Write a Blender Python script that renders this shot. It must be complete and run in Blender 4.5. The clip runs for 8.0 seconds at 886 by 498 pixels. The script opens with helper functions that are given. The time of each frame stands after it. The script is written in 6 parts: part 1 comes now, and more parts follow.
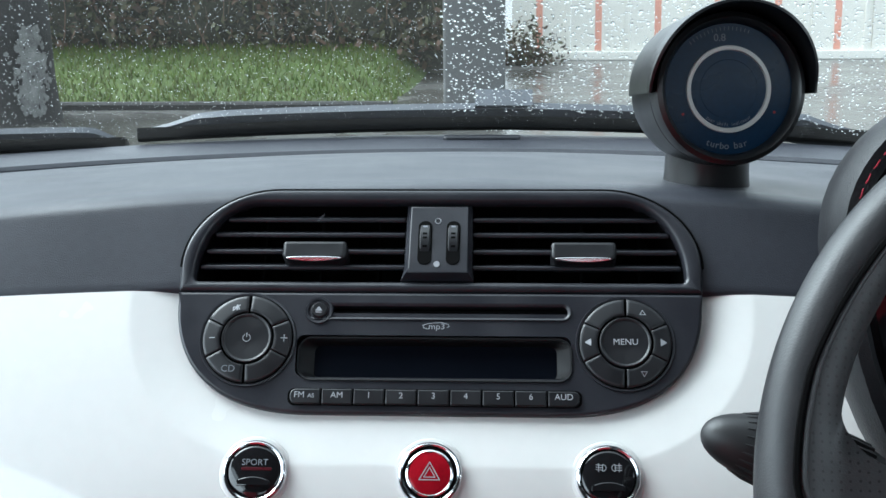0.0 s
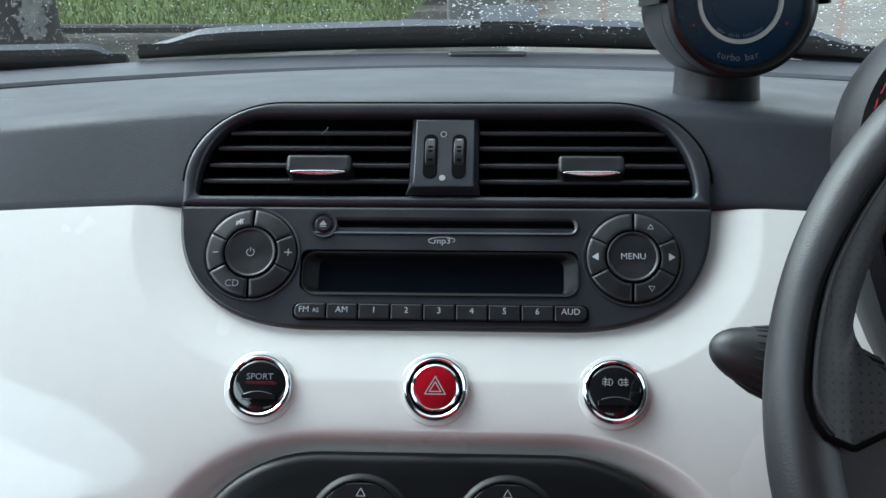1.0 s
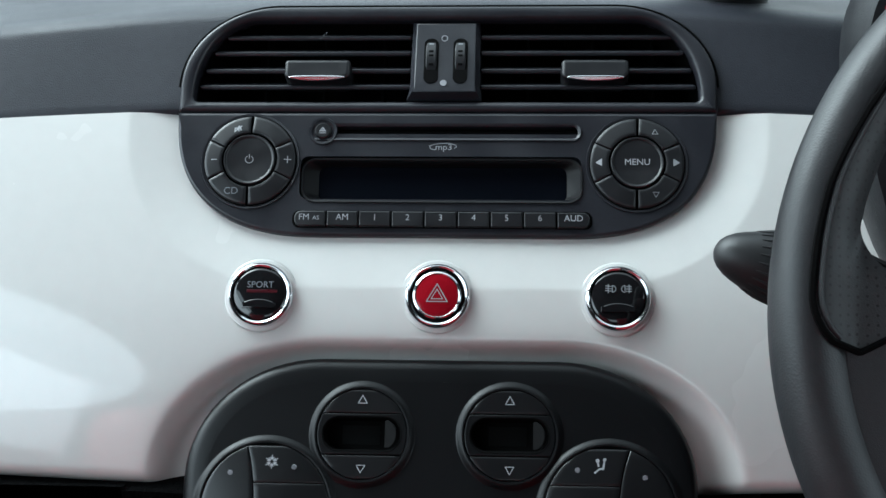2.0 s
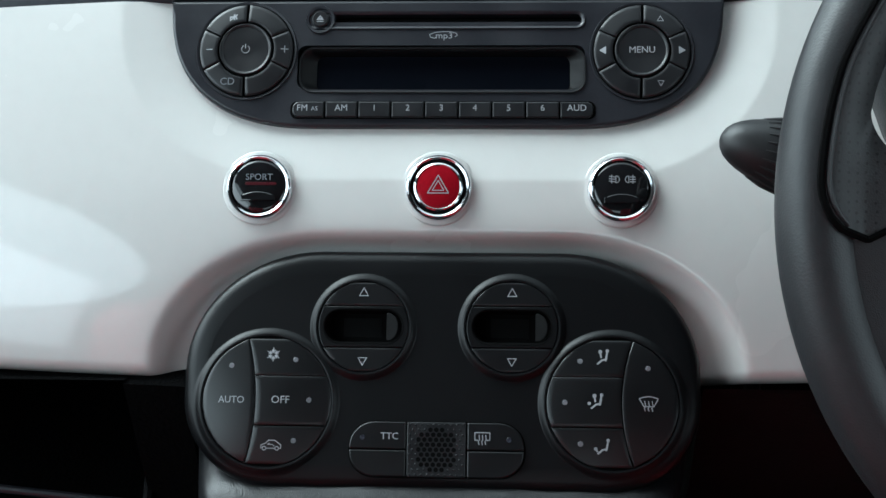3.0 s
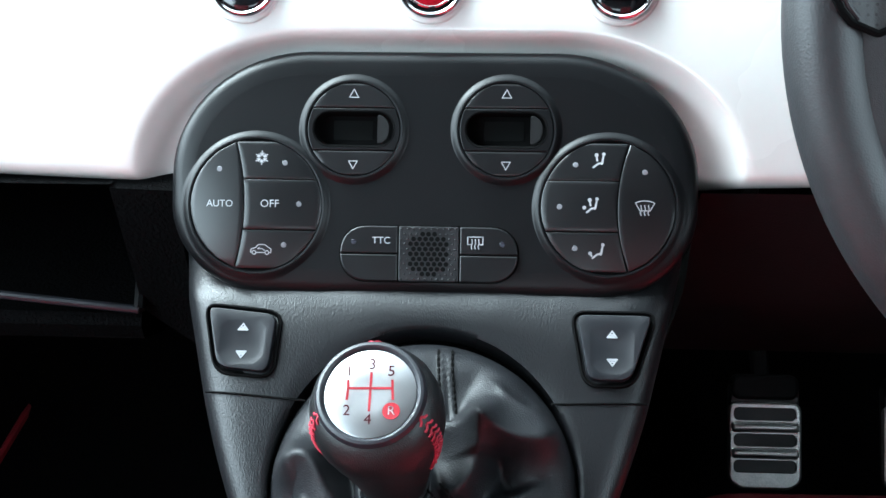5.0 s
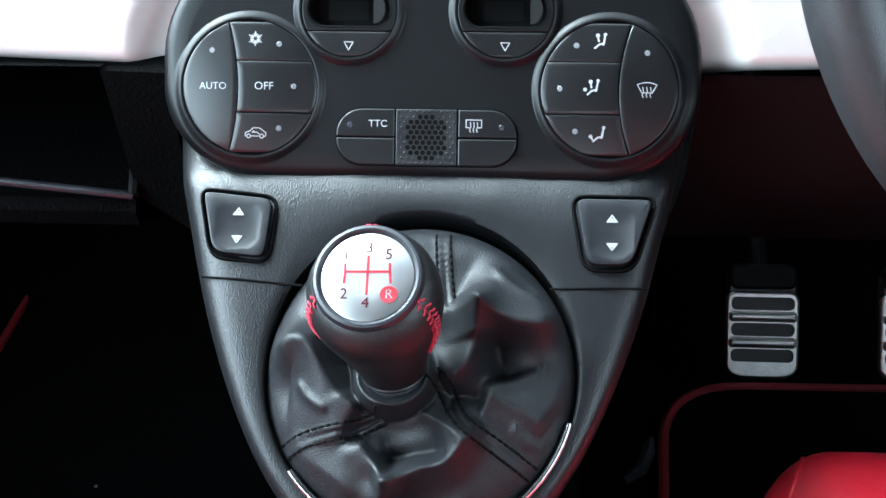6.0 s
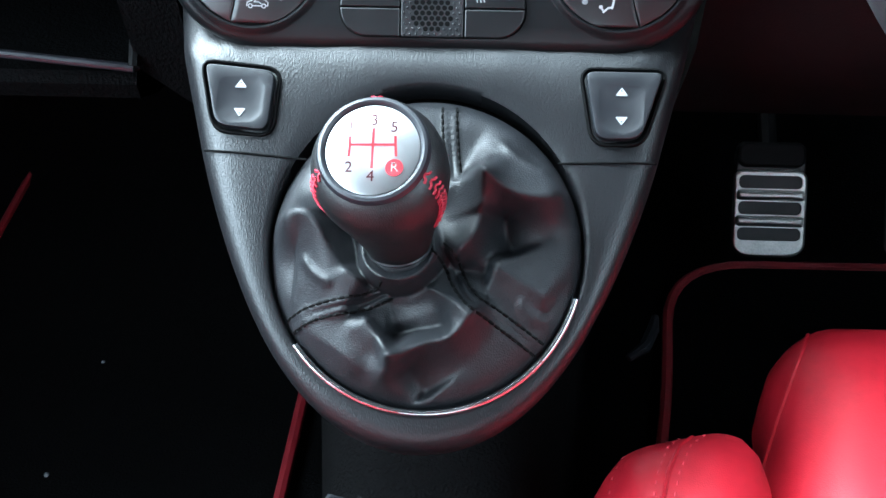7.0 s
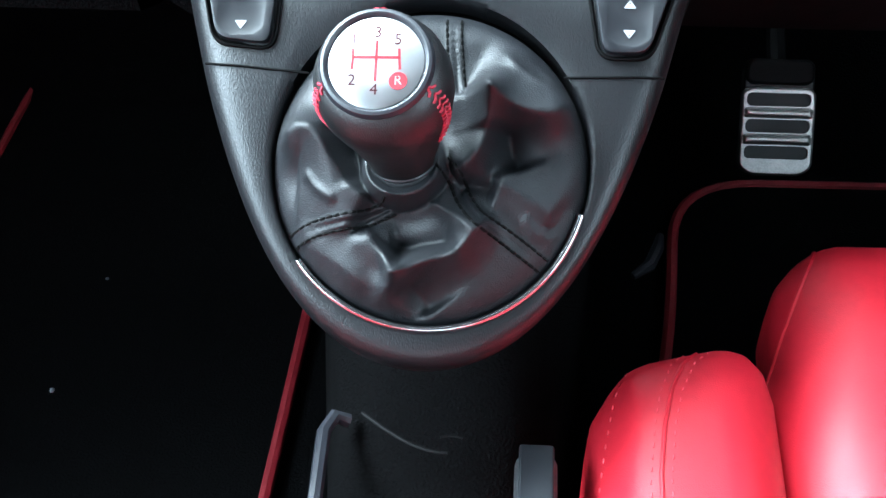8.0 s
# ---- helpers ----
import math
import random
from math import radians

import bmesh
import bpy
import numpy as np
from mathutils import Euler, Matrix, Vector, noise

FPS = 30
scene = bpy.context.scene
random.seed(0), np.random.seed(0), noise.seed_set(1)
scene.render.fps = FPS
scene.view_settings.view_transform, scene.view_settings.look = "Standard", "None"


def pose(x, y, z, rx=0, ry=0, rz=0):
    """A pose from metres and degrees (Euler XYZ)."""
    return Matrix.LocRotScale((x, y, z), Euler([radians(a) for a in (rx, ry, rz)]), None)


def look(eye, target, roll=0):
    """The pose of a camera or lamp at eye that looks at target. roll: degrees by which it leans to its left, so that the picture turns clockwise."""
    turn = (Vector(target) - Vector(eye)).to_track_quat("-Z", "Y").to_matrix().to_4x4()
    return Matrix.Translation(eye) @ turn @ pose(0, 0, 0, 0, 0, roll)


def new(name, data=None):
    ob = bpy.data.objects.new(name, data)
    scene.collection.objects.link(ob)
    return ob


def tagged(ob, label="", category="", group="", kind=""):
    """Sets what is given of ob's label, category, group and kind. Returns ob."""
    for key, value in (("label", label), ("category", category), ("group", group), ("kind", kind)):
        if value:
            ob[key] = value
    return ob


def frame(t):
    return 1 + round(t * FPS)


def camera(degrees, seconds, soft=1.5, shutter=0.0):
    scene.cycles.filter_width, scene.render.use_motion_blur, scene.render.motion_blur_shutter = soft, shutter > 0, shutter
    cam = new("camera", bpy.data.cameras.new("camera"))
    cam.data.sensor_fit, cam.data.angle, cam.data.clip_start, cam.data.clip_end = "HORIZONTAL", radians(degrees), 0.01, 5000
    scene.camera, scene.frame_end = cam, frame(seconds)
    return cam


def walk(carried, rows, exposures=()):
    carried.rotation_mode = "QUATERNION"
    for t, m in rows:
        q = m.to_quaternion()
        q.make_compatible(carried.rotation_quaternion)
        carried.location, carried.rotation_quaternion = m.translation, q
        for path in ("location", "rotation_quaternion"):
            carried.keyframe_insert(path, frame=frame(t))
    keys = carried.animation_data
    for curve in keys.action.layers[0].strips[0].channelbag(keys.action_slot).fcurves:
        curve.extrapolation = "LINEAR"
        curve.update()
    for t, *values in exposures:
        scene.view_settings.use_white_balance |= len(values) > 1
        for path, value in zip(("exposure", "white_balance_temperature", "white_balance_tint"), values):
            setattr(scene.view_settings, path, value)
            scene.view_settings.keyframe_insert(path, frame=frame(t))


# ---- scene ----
cam = camera(38.4, 8.0)
PATH = [
    (0, (0.0442, -0.0000, 1.1200), (-0.0729, 1.9452, 0.6701), -0.56),
    (0.5, (0.0434, 0.0033, 1.1164), (-0.0755, 1.9357, 0.6148), -0.55),
    (1, (0.0424, 0.0065, 1.1123), (-0.0790, 1.9215, 0.5484), -0.58),
    (1.5, (0.0425, 0.0095, 1.1092), (-0.0811, 1.9048, 0.4828), -0.71),
    (3, (0.0412, 0.0181, 1.0993), (-0.0813, 1.8306, 0.2629), -1.18),
    (3.5, (0.0422, 0.0217, 1.0964), (-0.0847, 1.7956, 0.1814), -1.39),
    (4, (0.0424, 0.0239, 1.0936), (-0.0829, 1.7666, 0.1204), -1.37),
    (4.5, (0.0435, 0.0266, 1.0909), (-0.0785, 1.7347, 0.0576), -1.26),
    (6, (0.0428, 0.0321, 1.0774), (-0.0672, 1.6109, -0.1455), -1.22),
    (6.5, (0.0427, 0.0342, 1.0735), (-0.0696, 1.5450, -0.2322), -1.50),
    (7, (0.0418, 0.0355, 1.0705), (-0.0706, 1.4931, -0.2943), -1.34),
    (7.5, (0.0414, 0.0365, 1.0688), (-0.0728, 1.4540, -0.3375), -1.25),
    (8, (0.0416, 0.0377, 1.0657), (-0.0733, 1.4063, -0.3882), -1.44),
]
EXPOSURES = [(0.0, -0.4, 5600, 0), (1.5, -0.7, 5600, -2), (3.0, -0.72, 5600, -4), (3.5, -0.35, 5550, -5), (4.0, 0.0, 5500, -4), (4.5, 0.4, 5500, -4), (6.0, 1.2, 5350, -4), (7.0, 1.45, 5250, -4), (8.0, 1.65, 5250, -5)]
walk(cam, [(t, look(eye, target, roll)) for t, eye, target, roll in PATH], EXPOSURES)

from mathutils.bvhtree import BVHTree
from mathutils.geometry import tessellate_polygon

# ---- light: an overcast sky with a broad, weak sun ----
world = bpy.data.worlds.new("sky")
scene.world = world
world.use_nodes = True
wn, wl = world.node_tree.nodes, world.node_tree.links
sky = wn.new("ShaderNodeTexSky")
sky.sky_type, sky.sun_disc = "NISHITA", False
sky.sun_elevation, sky.sun_rotation = radians(50), radians(-72)
sky.air_density, sky.dust_density = 1.0, 4.0
pale = wn.new("ShaderNodeHueSaturation")
pale.inputs["Saturation"].default_value = 0.08
wl.new(sky.outputs[0], pale.inputs["Color"])
wl.new(pale.outputs[0], wn["Background"].inputs[0])
wn["Background"].inputs[1].default_value = 0.72
sun = new("sun", bpy.data.lights.new("sun", "SUN"))
sun.data.energy, sun.data.angle, sun.data.color = 3.1, radians(45), (1.0, 0.97, 0.93)
sun.matrix_world = look((-6.1, 2.0, 7.66), (0, 0, 0))


def window_light(name, eye, target, sx, sy, watts):
    """Daylight that enters by a side or rear window of the car."""
    ob = new(name, bpy.data.lights.new(name, "AREA"))
    ob.data.shape, ob.data.size, ob.data.size_y, ob.data.energy = "ELLIPSE", sx, sy, watts
    ob.data.color = (0.90, 0.97, 1.0)
    ob.matrix_world = look(eye, target)


window_light("daylight_passenger_window", (-0.68, 0.10, 1.20), (0, 0.3, 0.85), 1.1, 0.42, 3.4)
window_light("daylight_driver_window", (0.70, 0.05, 1.16), (0, 0.2, 0.9), 0.85, 0.36, 0.7)
window_light("daylight_rear_window", (0, -1.45, 1.18), (0, 0.4, 0.9), 1.0, 0.35, 0.1)


# ---- materials ----
def material(name, base, rough=0.5, metal=0.0, vary=0.12, blotch=30.0, grain=0.0, size=600.0, bump=0.15,
             coat=0.0, sheen=0.0, transmission=0.0, alpha=1.0, pattern="voronoi", rough_vary=0.08, specular=0.5, stretch=1.0):
    """A surface with colour that wanders at two scales, uneven gloss and a fine relief. size: cells a metre."""
    m = bpy.data.materials.new(name)
    m.use_nodes = True
    n, l = m.node_tree.nodes, m.node_tree.links
    b = n["Principled BSDF"]
    b.inputs["Base Color"].default_value = (*base, 1)
    b.inputs["Roughness"].default_value, b.inputs["Metallic"].default_value = rough, metal
    b.inputs["Coat Weight"].default_value, b.inputs["Coat Roughness"].default_value = coat, 0.05
    b.inputs["Sheen Weight"].default_value = sheen
    b.inputs["Transmission Weight"].default_value = transmission
    b.inputs["Alpha"].default_value = alpha
    b.inputs["Specular IOR Level"].default_value = specular
    tc = n.new("ShaderNodeTexCoord")
    if vary > 0:
        big, small = n.new("ShaderNodeTexNoise"), n.new("ShaderNodeTexNoise")
        for t, s, d in ((big, blotch, 4), (small, blotch * 14, 3)):
            t.inputs["Scale"].default_value, t.inputs["Detail"].default_value = s, d
            l.new(tc.outputs["Object"], t.inputs["Vector"])
        mean = n.new("ShaderNodeMath")
        mean.operation = "ADD"
        l.new(big.outputs["Fac"], mean.inputs[0])
        l.new(small.outputs["Fac"], mean.inputs[1])
        ramp = n.new("ShaderNodeMapRange")
        ramp.inputs["From Min"].default_value, ramp.inputs["From Max"].default_value = 0.7, 1.3
        ramp.inputs["To Min"].default_value, ramp.inputs["To Max"].default_value = 1 - vary, 1 + vary
        l.new(mean.outputs[0], ramp.inputs["Value"])
        hue = n.new("ShaderNodeHueSaturation")
        hue.inputs["Color"].default_value = (*base, 1)
        l.new(ramp.outputs[0], hue.inputs["Value"])
        l.new(hue.outputs[0], b.inputs["Base Color"])
        gloss = n.new("ShaderNodeMapRange")
        gloss.inputs["From Min"].default_value, gloss.inputs["From Max"].default_value = 0.3, 0.7
        gloss.inputs["To Min"].default_value = max(0.0, rough - rough_vary)
        gloss.inputs["To Max"].default_value = min(1.0, rough + rough_vary)
        l.new(big.outputs["Fac"], gloss.inputs["Value"])
        l.new(gloss.outputs[0], b.inputs["Roughness"])
    if grain > 0:
        if pattern == "voronoi":
            t = n.new("ShaderNodeTexVoronoi")
            t.feature = "SMOOTH_F1"
            out = t.outputs["Distance"]
        else:
            t = n.new("ShaderNodeTexNoise")
            t.inputs["Detail"].default_value = 6
            out = t.outputs["Fac"]
        t.inputs["Scale"].default_value = size
        lay = n.new("ShaderNodeMapping")
        lay.inputs["Scale"].default_value = (1, 1 / stretch, 1)
        l.new(tc.outputs["Object"], lay.inputs["Vector"])
        l.new(lay.outputs[0], t.inputs["Vector"])
        u = n.new("ShaderNodeBump")
        u.inputs["Strength"].default_value, u.inputs["Distance"].default_value = bump, grain
        l.new(out, u.inputs["Height"])
        l.new(u.outputs[0], b.inputs["Normal"])
    return m


def island_colours(name, colours, rough=0.7, sheen=0.0, translucent=False):
    """Leaves, blades or petals: each piece takes a colour of its own."""
    m = material(name, colours[0], rough, vary=0)
    n, l = m.node_tree.nodes, m.node_tree.links
    g, r = n.new("ShaderNodeNewGeometry"), n.new("ShaderNodeValToRGB")
    while len(r.color_ramp.elements) < len(colours):
        r.color_ramp.elements.new(0.5)
    for k, c in enumerate(colours):
        r.color_ramp.elements[k].position, r.color_ramp.elements[k].color = k / len(colours), (*c, 1)
    l.new(g.outputs["Random Per Island"], r.inputs[0])
    l.new(r.outputs[0], n["Principled BSDF"].inputs["Base Color"])
    return m


PAD = material("grained_dash_plastic", (0.029, 0.031, 0.039), 0.42, vary=0.1, blotch=14, grain=0.0003, size=2100, bump=0.6, specular=0.34)
PLASTIC = material("satin_black_plastic", (0.0182, 0.0190, 0.0240), 0.36, vary=0.12, blotch=40, grain=0.00012, size=2600, bump=0.15)
CONSOLE = material("grained_console_plastic", (0.0080, 0.0083, 0.0096), 0.36, vary=0.08, blotch=20, grain=0.0004, size=1800, bump=0.36, specular=0.45, rough_vary=0.015, stretch=2.2)
BUTTON = material("soft_black_button", (0.0115, 0.0118, 0.0136), 0.36, vary=0.1, blotch=60)
PANEL = material("matt_control_panel", (0.0038, 0.0041, 0.0048), 0.36, vary=0.04, blotch=40, grain=0.0001, size=1800, bump=0.08, specular=0.3, rough_vary=0.015)
PANELKEY = material("matt_panel_key", (0.0048, 0.0050, 0.0058), 0.32, vary=0.05, blotch=60, specular=0.6, rough_vary=0.02)
GRILLE = material("grille_plastic", (0.011, 0.0114, 0.0128), 0.36, vary=0.1, blotch=60)
GREYBUTTON = material("grey_rocker_plastic", (0.0105, 0.0112, 0.0138), 0.40, vary=0.08, blotch=60)
GLOSS = material("gloss_black_plastic", (0.008, 0.008, 0.009), 0.07, vary=0.1, blotch=30, rough_vary=0.03, coat=0.5)
SCREEN = material("dark_display_glass", (0.003, 0.004, 0.007), 0.25, vary=0.1, blotch=30, rough_vary=0.03, specular=0.15)
WHITE = material("pearl_white_paint", (0.71, 0.705, 0.68), 0.25, vary=0.015, blotch=8, coat=1.0, rough_vary=0.04)
WHITE.node_tree.nodes["Principled BSDF"].inputs["Coat IOR"].default_value = 1.75
CHROME = material("chrome", (0.72, 0.72, 0.74), 0.10, 1.0, vary=0.04, blotch=60, rough_vary=0.03)
ALLOY = material("brushed_aluminium", (0.72, 0.72, 0.73), 0.3, 1.0, vary=0.06, blotch=80, grain=0.00005, size=900, pattern="noise", bump=0.2)
LEATHER = material("black_leather", (0.022, 0.0225, 0.0245), 0.45, vary=0.12, blotch=25, grain=0.00022, size=2600, bump=0.55)
KNOBLEATHER = material("knob_leather", (0.0068, 0.0070, 0.0078), 0.42, vary=0.12, blotch=40, grain=0.0003, size=1800, bump=0.4)
RIMLEATHER = material("grained_rim_leather", (0.022, 0.0225, 0.0245), 0.42, vary=0.12, blotch=25, grain=0.0004, size=1300, bump=0.22)
BOOT = material("soft_black_leather", (0.0112, 0.0118, 0.0139), 0.48, vary=0.15, blotch=22, grain=0.0004, size=1600, bump=0.45, specular=0.36, rough_vary=0.04)
REDLEATHER = material("red_leather", (0.42, 0.008, 0.021), 0.42, vary=0.08, blotch=12, grain=0.0003, size=1600, bump=0.25, specular=0.5)
REDGLOSS = material("red_gloss_plastic", (0.26, 0.004, 0.012), 0.12, vary=0.1, blotch=60, rough_vary=0.04, coat=0.6)
DARKRED = material("unlit_red_lens", (0.05, 0.003, 0.007), 0.3, vary=0.05, blotch=60)
REDTHREAD = material("red_thread", (0.36, 0.012, 0.035), 0.6, vary=0.15, blotch=200)
BLACKTHREAD = material("black_thread", (0.004, 0.004, 0.004), 0.8, vary=0.15, blotch=200, specular=0.1)
SEATTHREAD = material("pale_red_thread", (0.58, 0.05, 0.075), 0.6, vary=0.1, blotch=200)
REDPAINT = material("red_enamel", (0.27, 0.004, 0.014), 0.4, vary=0.05, blotch=60)
REDEDGE = material("red_mat_binding", (0.20, 0.005, 0.013), 0.6, vary=0.15, blotch=60, grain=0.0006, size=900, bump=0.4)
# carpet black taken near zero, with the shade of the low cabin in it
CARPETSHADE = material("carpet_and_shade_black", (0.002, 0.002, 0.0022), 0.95, vary=0.3, blotch=30, grain=0.003, size=500, pattern="noise", bump=0.7, specular=0.04)
DARK = material("dark_cabin_plastic", (0.005, 0.0051, 0.0055), 0.55, vary=0.15, blotch=20, grain=0.0003, size=900, bump=0.3, specular=0.12)
# near-black that puts the shade of ducts, slots, wells and gaps into colour
VOID = material("recess_shade_black", (0.0022, 0.0022, 0.0023), 0.8, vary=0.1, specular=0.06)
INK = material("white_print", (0.33, 0.34, 0.36), 0.5, vary=0.04, blotch=200)
DIMINK = material("dim_print", (0.16, 0.17, 0.19), 0.5, vary=0.05, blotch=200)
LED = material("unlit_indicator", (0.15, 0.15, 0.165), 0.3, vary=0.05, blotch=200)
DIMLED = material("dim_indicator", (0.03, 0.031, 0.042), 0.3, vary=0.05, blotch=200)
LCD = material("grey_lcd_glass", (0.0045, 0.005, 0.005), 0.3, vary=0.05, blotch=30, rough_vary=0.02, specular=0.15)
PEDALMETAL = material("worn_pedal_metal", (0.5, 0.49, 0.48), 0.40, 1.0, vary=0.2, blotch=60, grain=0.0001, size=500, pattern="noise", bump=0.3)
# paler than the window's black: light on its end wall, put into the colour
LITEND = material("lit_window_end", (0.0045, 0.0045, 0.0048), 0.6, vary=0.1, blotch=60, specular=0.12)
STALK = material("matt_black_plastic", (0.016, 0.016, 0.017), 0.5, vary=0.12, blotch=40, grain=0.0001, size=1500, bump=0.2)
RUBBER = material("weathered_rubber", (0.03, 0.032, 0.036), 0.6, vary=0.25, blotch=40, grain=0.0006, size=500, pattern="noise", bump=0.4)
WIPER = material("wet_wiper_rubber", (0.045, 0.05, 0.062), 0.45, specular=0.5, vary=0.25, blotch=30, grain=0.0008, size=350, pattern="noise", bump=0.4)
SHIFTPLATE = material("satin_shift_plate", (0.48, 0.48, 0.49), 0.34, 1.0, vary=0.02, blotch=90, rough_vary=0.02)
SATIN = material("satin_chrome", (0.85, 0.85, 0.87), 0.2, 1.0, vary=0.03, blotch=90, rough_vary=0.03)
DULLRING = material("dull_silver_ring", (0.5, 0.5, 0.48), 0.5, 0.4, vary=0.05, blotch=80)
# dark blue face; extra blue in it for the teal reflection on the glass
DIAL = material("blue_black_dial", (0.004, 0.020, 0.048), 0.3, vary=0.2, blotch=25, rough_vary=0.05, specular=0.2)
HEADLINER = material("dark_headliner_cloth", (0.03, 0.03, 0.03), 0.9, vary=0.06, blotch=20, grain=0.0006, size=600, pattern="noise", bump=0.3)
TRIM = material("door_trim", (0.03, 0.03, 0.032), 0.6, vary=0.12, blotch=15, grain=0.0004, size=600, bump=0.3)
ASPHALT = material("wet_asphalt", (0.075, 0.072, 0.066), 0.22, vary=0.3, blotch=1.2, grain=0.004, size=60, pattern="noise", bump=0.25, rough_vary=0.14, specular=0.9)
SOIL = material("grass_soil", (0.048, 0.074, 0.008), 0.95, vary=0.35, blotch=3, grain=0.02, size=30, pattern="noise", bump=0.6)
CONCRETE = material("grey_render", (0.115, 0.115, 0.115), 0.8, vary=0.15, blotch=4, grain=0.003, size=90, pattern="noise", bump=0.4)
FENCEWHITE = material("white_hoarding", (0.90, 0.87, 0.80), 0.5, vary=0.05, blotch=2)
ORANGE = material("orange_stripe", (0.82, 0.40, 0.30), 0.5, vary=0.1, blotch=3)
BARK = material("dark_bark", (0.018, 0.017, 0.016), 0.9, vary=0.35, blotch=6, grain=0.02, size=25, pattern="noise", bump=0.7)
LICHEN = material("pale_bark_patch", (0.15, 0.15, 0.145), 0.9, vary=0.6, blotch=12, grain=0.01, size=40, pattern="noise", bump=0.6)
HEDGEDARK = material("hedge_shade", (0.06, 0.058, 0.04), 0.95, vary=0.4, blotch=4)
GRASS = island_colours("grass_blades", [(0.066, 0.110, 0.006), (0.082, 0.126, 0.007), (0.054, 0.092, 0.007), (0.100, 0.122, 0.012), (0.072, 0.078, 0.014)], 0.8)
LEAVES = island_colours("hedge_leaves", [(0.05, 0.058, 0.03), (0.12, 0.072, 0.045), (0.065, 0.08, 0.034), (0.17, 0.105, 0.07), (0.045, 0.04, 0.03), (0.10, 0.10, 0.05)], 0.6)
GLASS = bpy.data.materials.new("windscreen_glass")
GLASS.use_nodes = True
gn, gl = GLASS.node_tree.nodes, GLASS.node_tree.links
gn.remove(gn["Principled BSDF"])
clear, shine, blend = gn.new("ShaderNodeBsdfTransparent"), gn.new("ShaderNodeBsdfGlossy"), gn.new("ShaderNodeMixShader")
clear.inputs[0].default_value, shine.inputs["Roughness"].default_value, blend.inputs[0].default_value = (0.93, 0.95, 0.94, 1), 0.02, 0.05
mist, veil = gn.new("ShaderNodeBsdfTranslucent"), gn.new("ShaderNodeMixShader")
mist.inputs[0].default_value, veil.inputs[0].default_value = (0.9, 0.87, 0.82, 1), 0.007
gl.new(clear.outputs[0], veil.inputs[1])
gl.new(mist.outputs[0], veil.inputs[2])
gl.new(veil.outputs[0], blend.inputs[1])
gl.new(shine.outputs[0], blend.inputs[2])
gl.new(blend.outputs[0], gn["Material Output"].inputs[0])
DROPS = material("rain_drops", (0.97, 0.98, 0.98), 0.05, vary=0, transmission=1.0, alpha=0.5)
DROPS.node_tree.nodes["Principled BSDF"].inputs["IOR"].default_value = 1.2

# leather with rows of small punched holes
PERF = material("perforated_leather", (0.024, 0.0245, 0.026), 0.5, vary=0.12, blotch=25, grain=0.0002, size=1500, bump=0.4)


def punch(m, pitch, radius, dark):
    n, l = m.node_tree.nodes, m.node_tree.links
    tc, v = n.new("ShaderNodeTexCoord"), n.new("ShaderNodeTexVoronoi")
    v.inputs["Scale"].default_value, v.inputs["Randomness"].default_value = 1 / pitch, 0.2
    v.voronoi_dimensions = "2D"
    l.new(tc.outputs["UV"], v.inputs["Vector"])
    less, mix = n.new("ShaderNodeMath"), n.new("ShaderNodeMix")
    less.operation, mix.data_type = "LESS_THAN", "RGBA"
    less.inputs[1].default_value = radius / pitch
    l.new(v.outputs["Distance"], less.inputs[0])
    l.new(less.outputs[0], mix.inputs["Factor"])
    b = n["Principled BSDF"]
    l.new(b.inputs["Base Color"].links[0].from_socket, mix.inputs["A"])
    mix.inputs["B"].default_value = (*dark, 1)
    l.new(mix.outputs["Result"], b.inputs["Base Color"])


punch(PERF, 0.0036, 0.00056, (0.001, 0.001, 0.001))


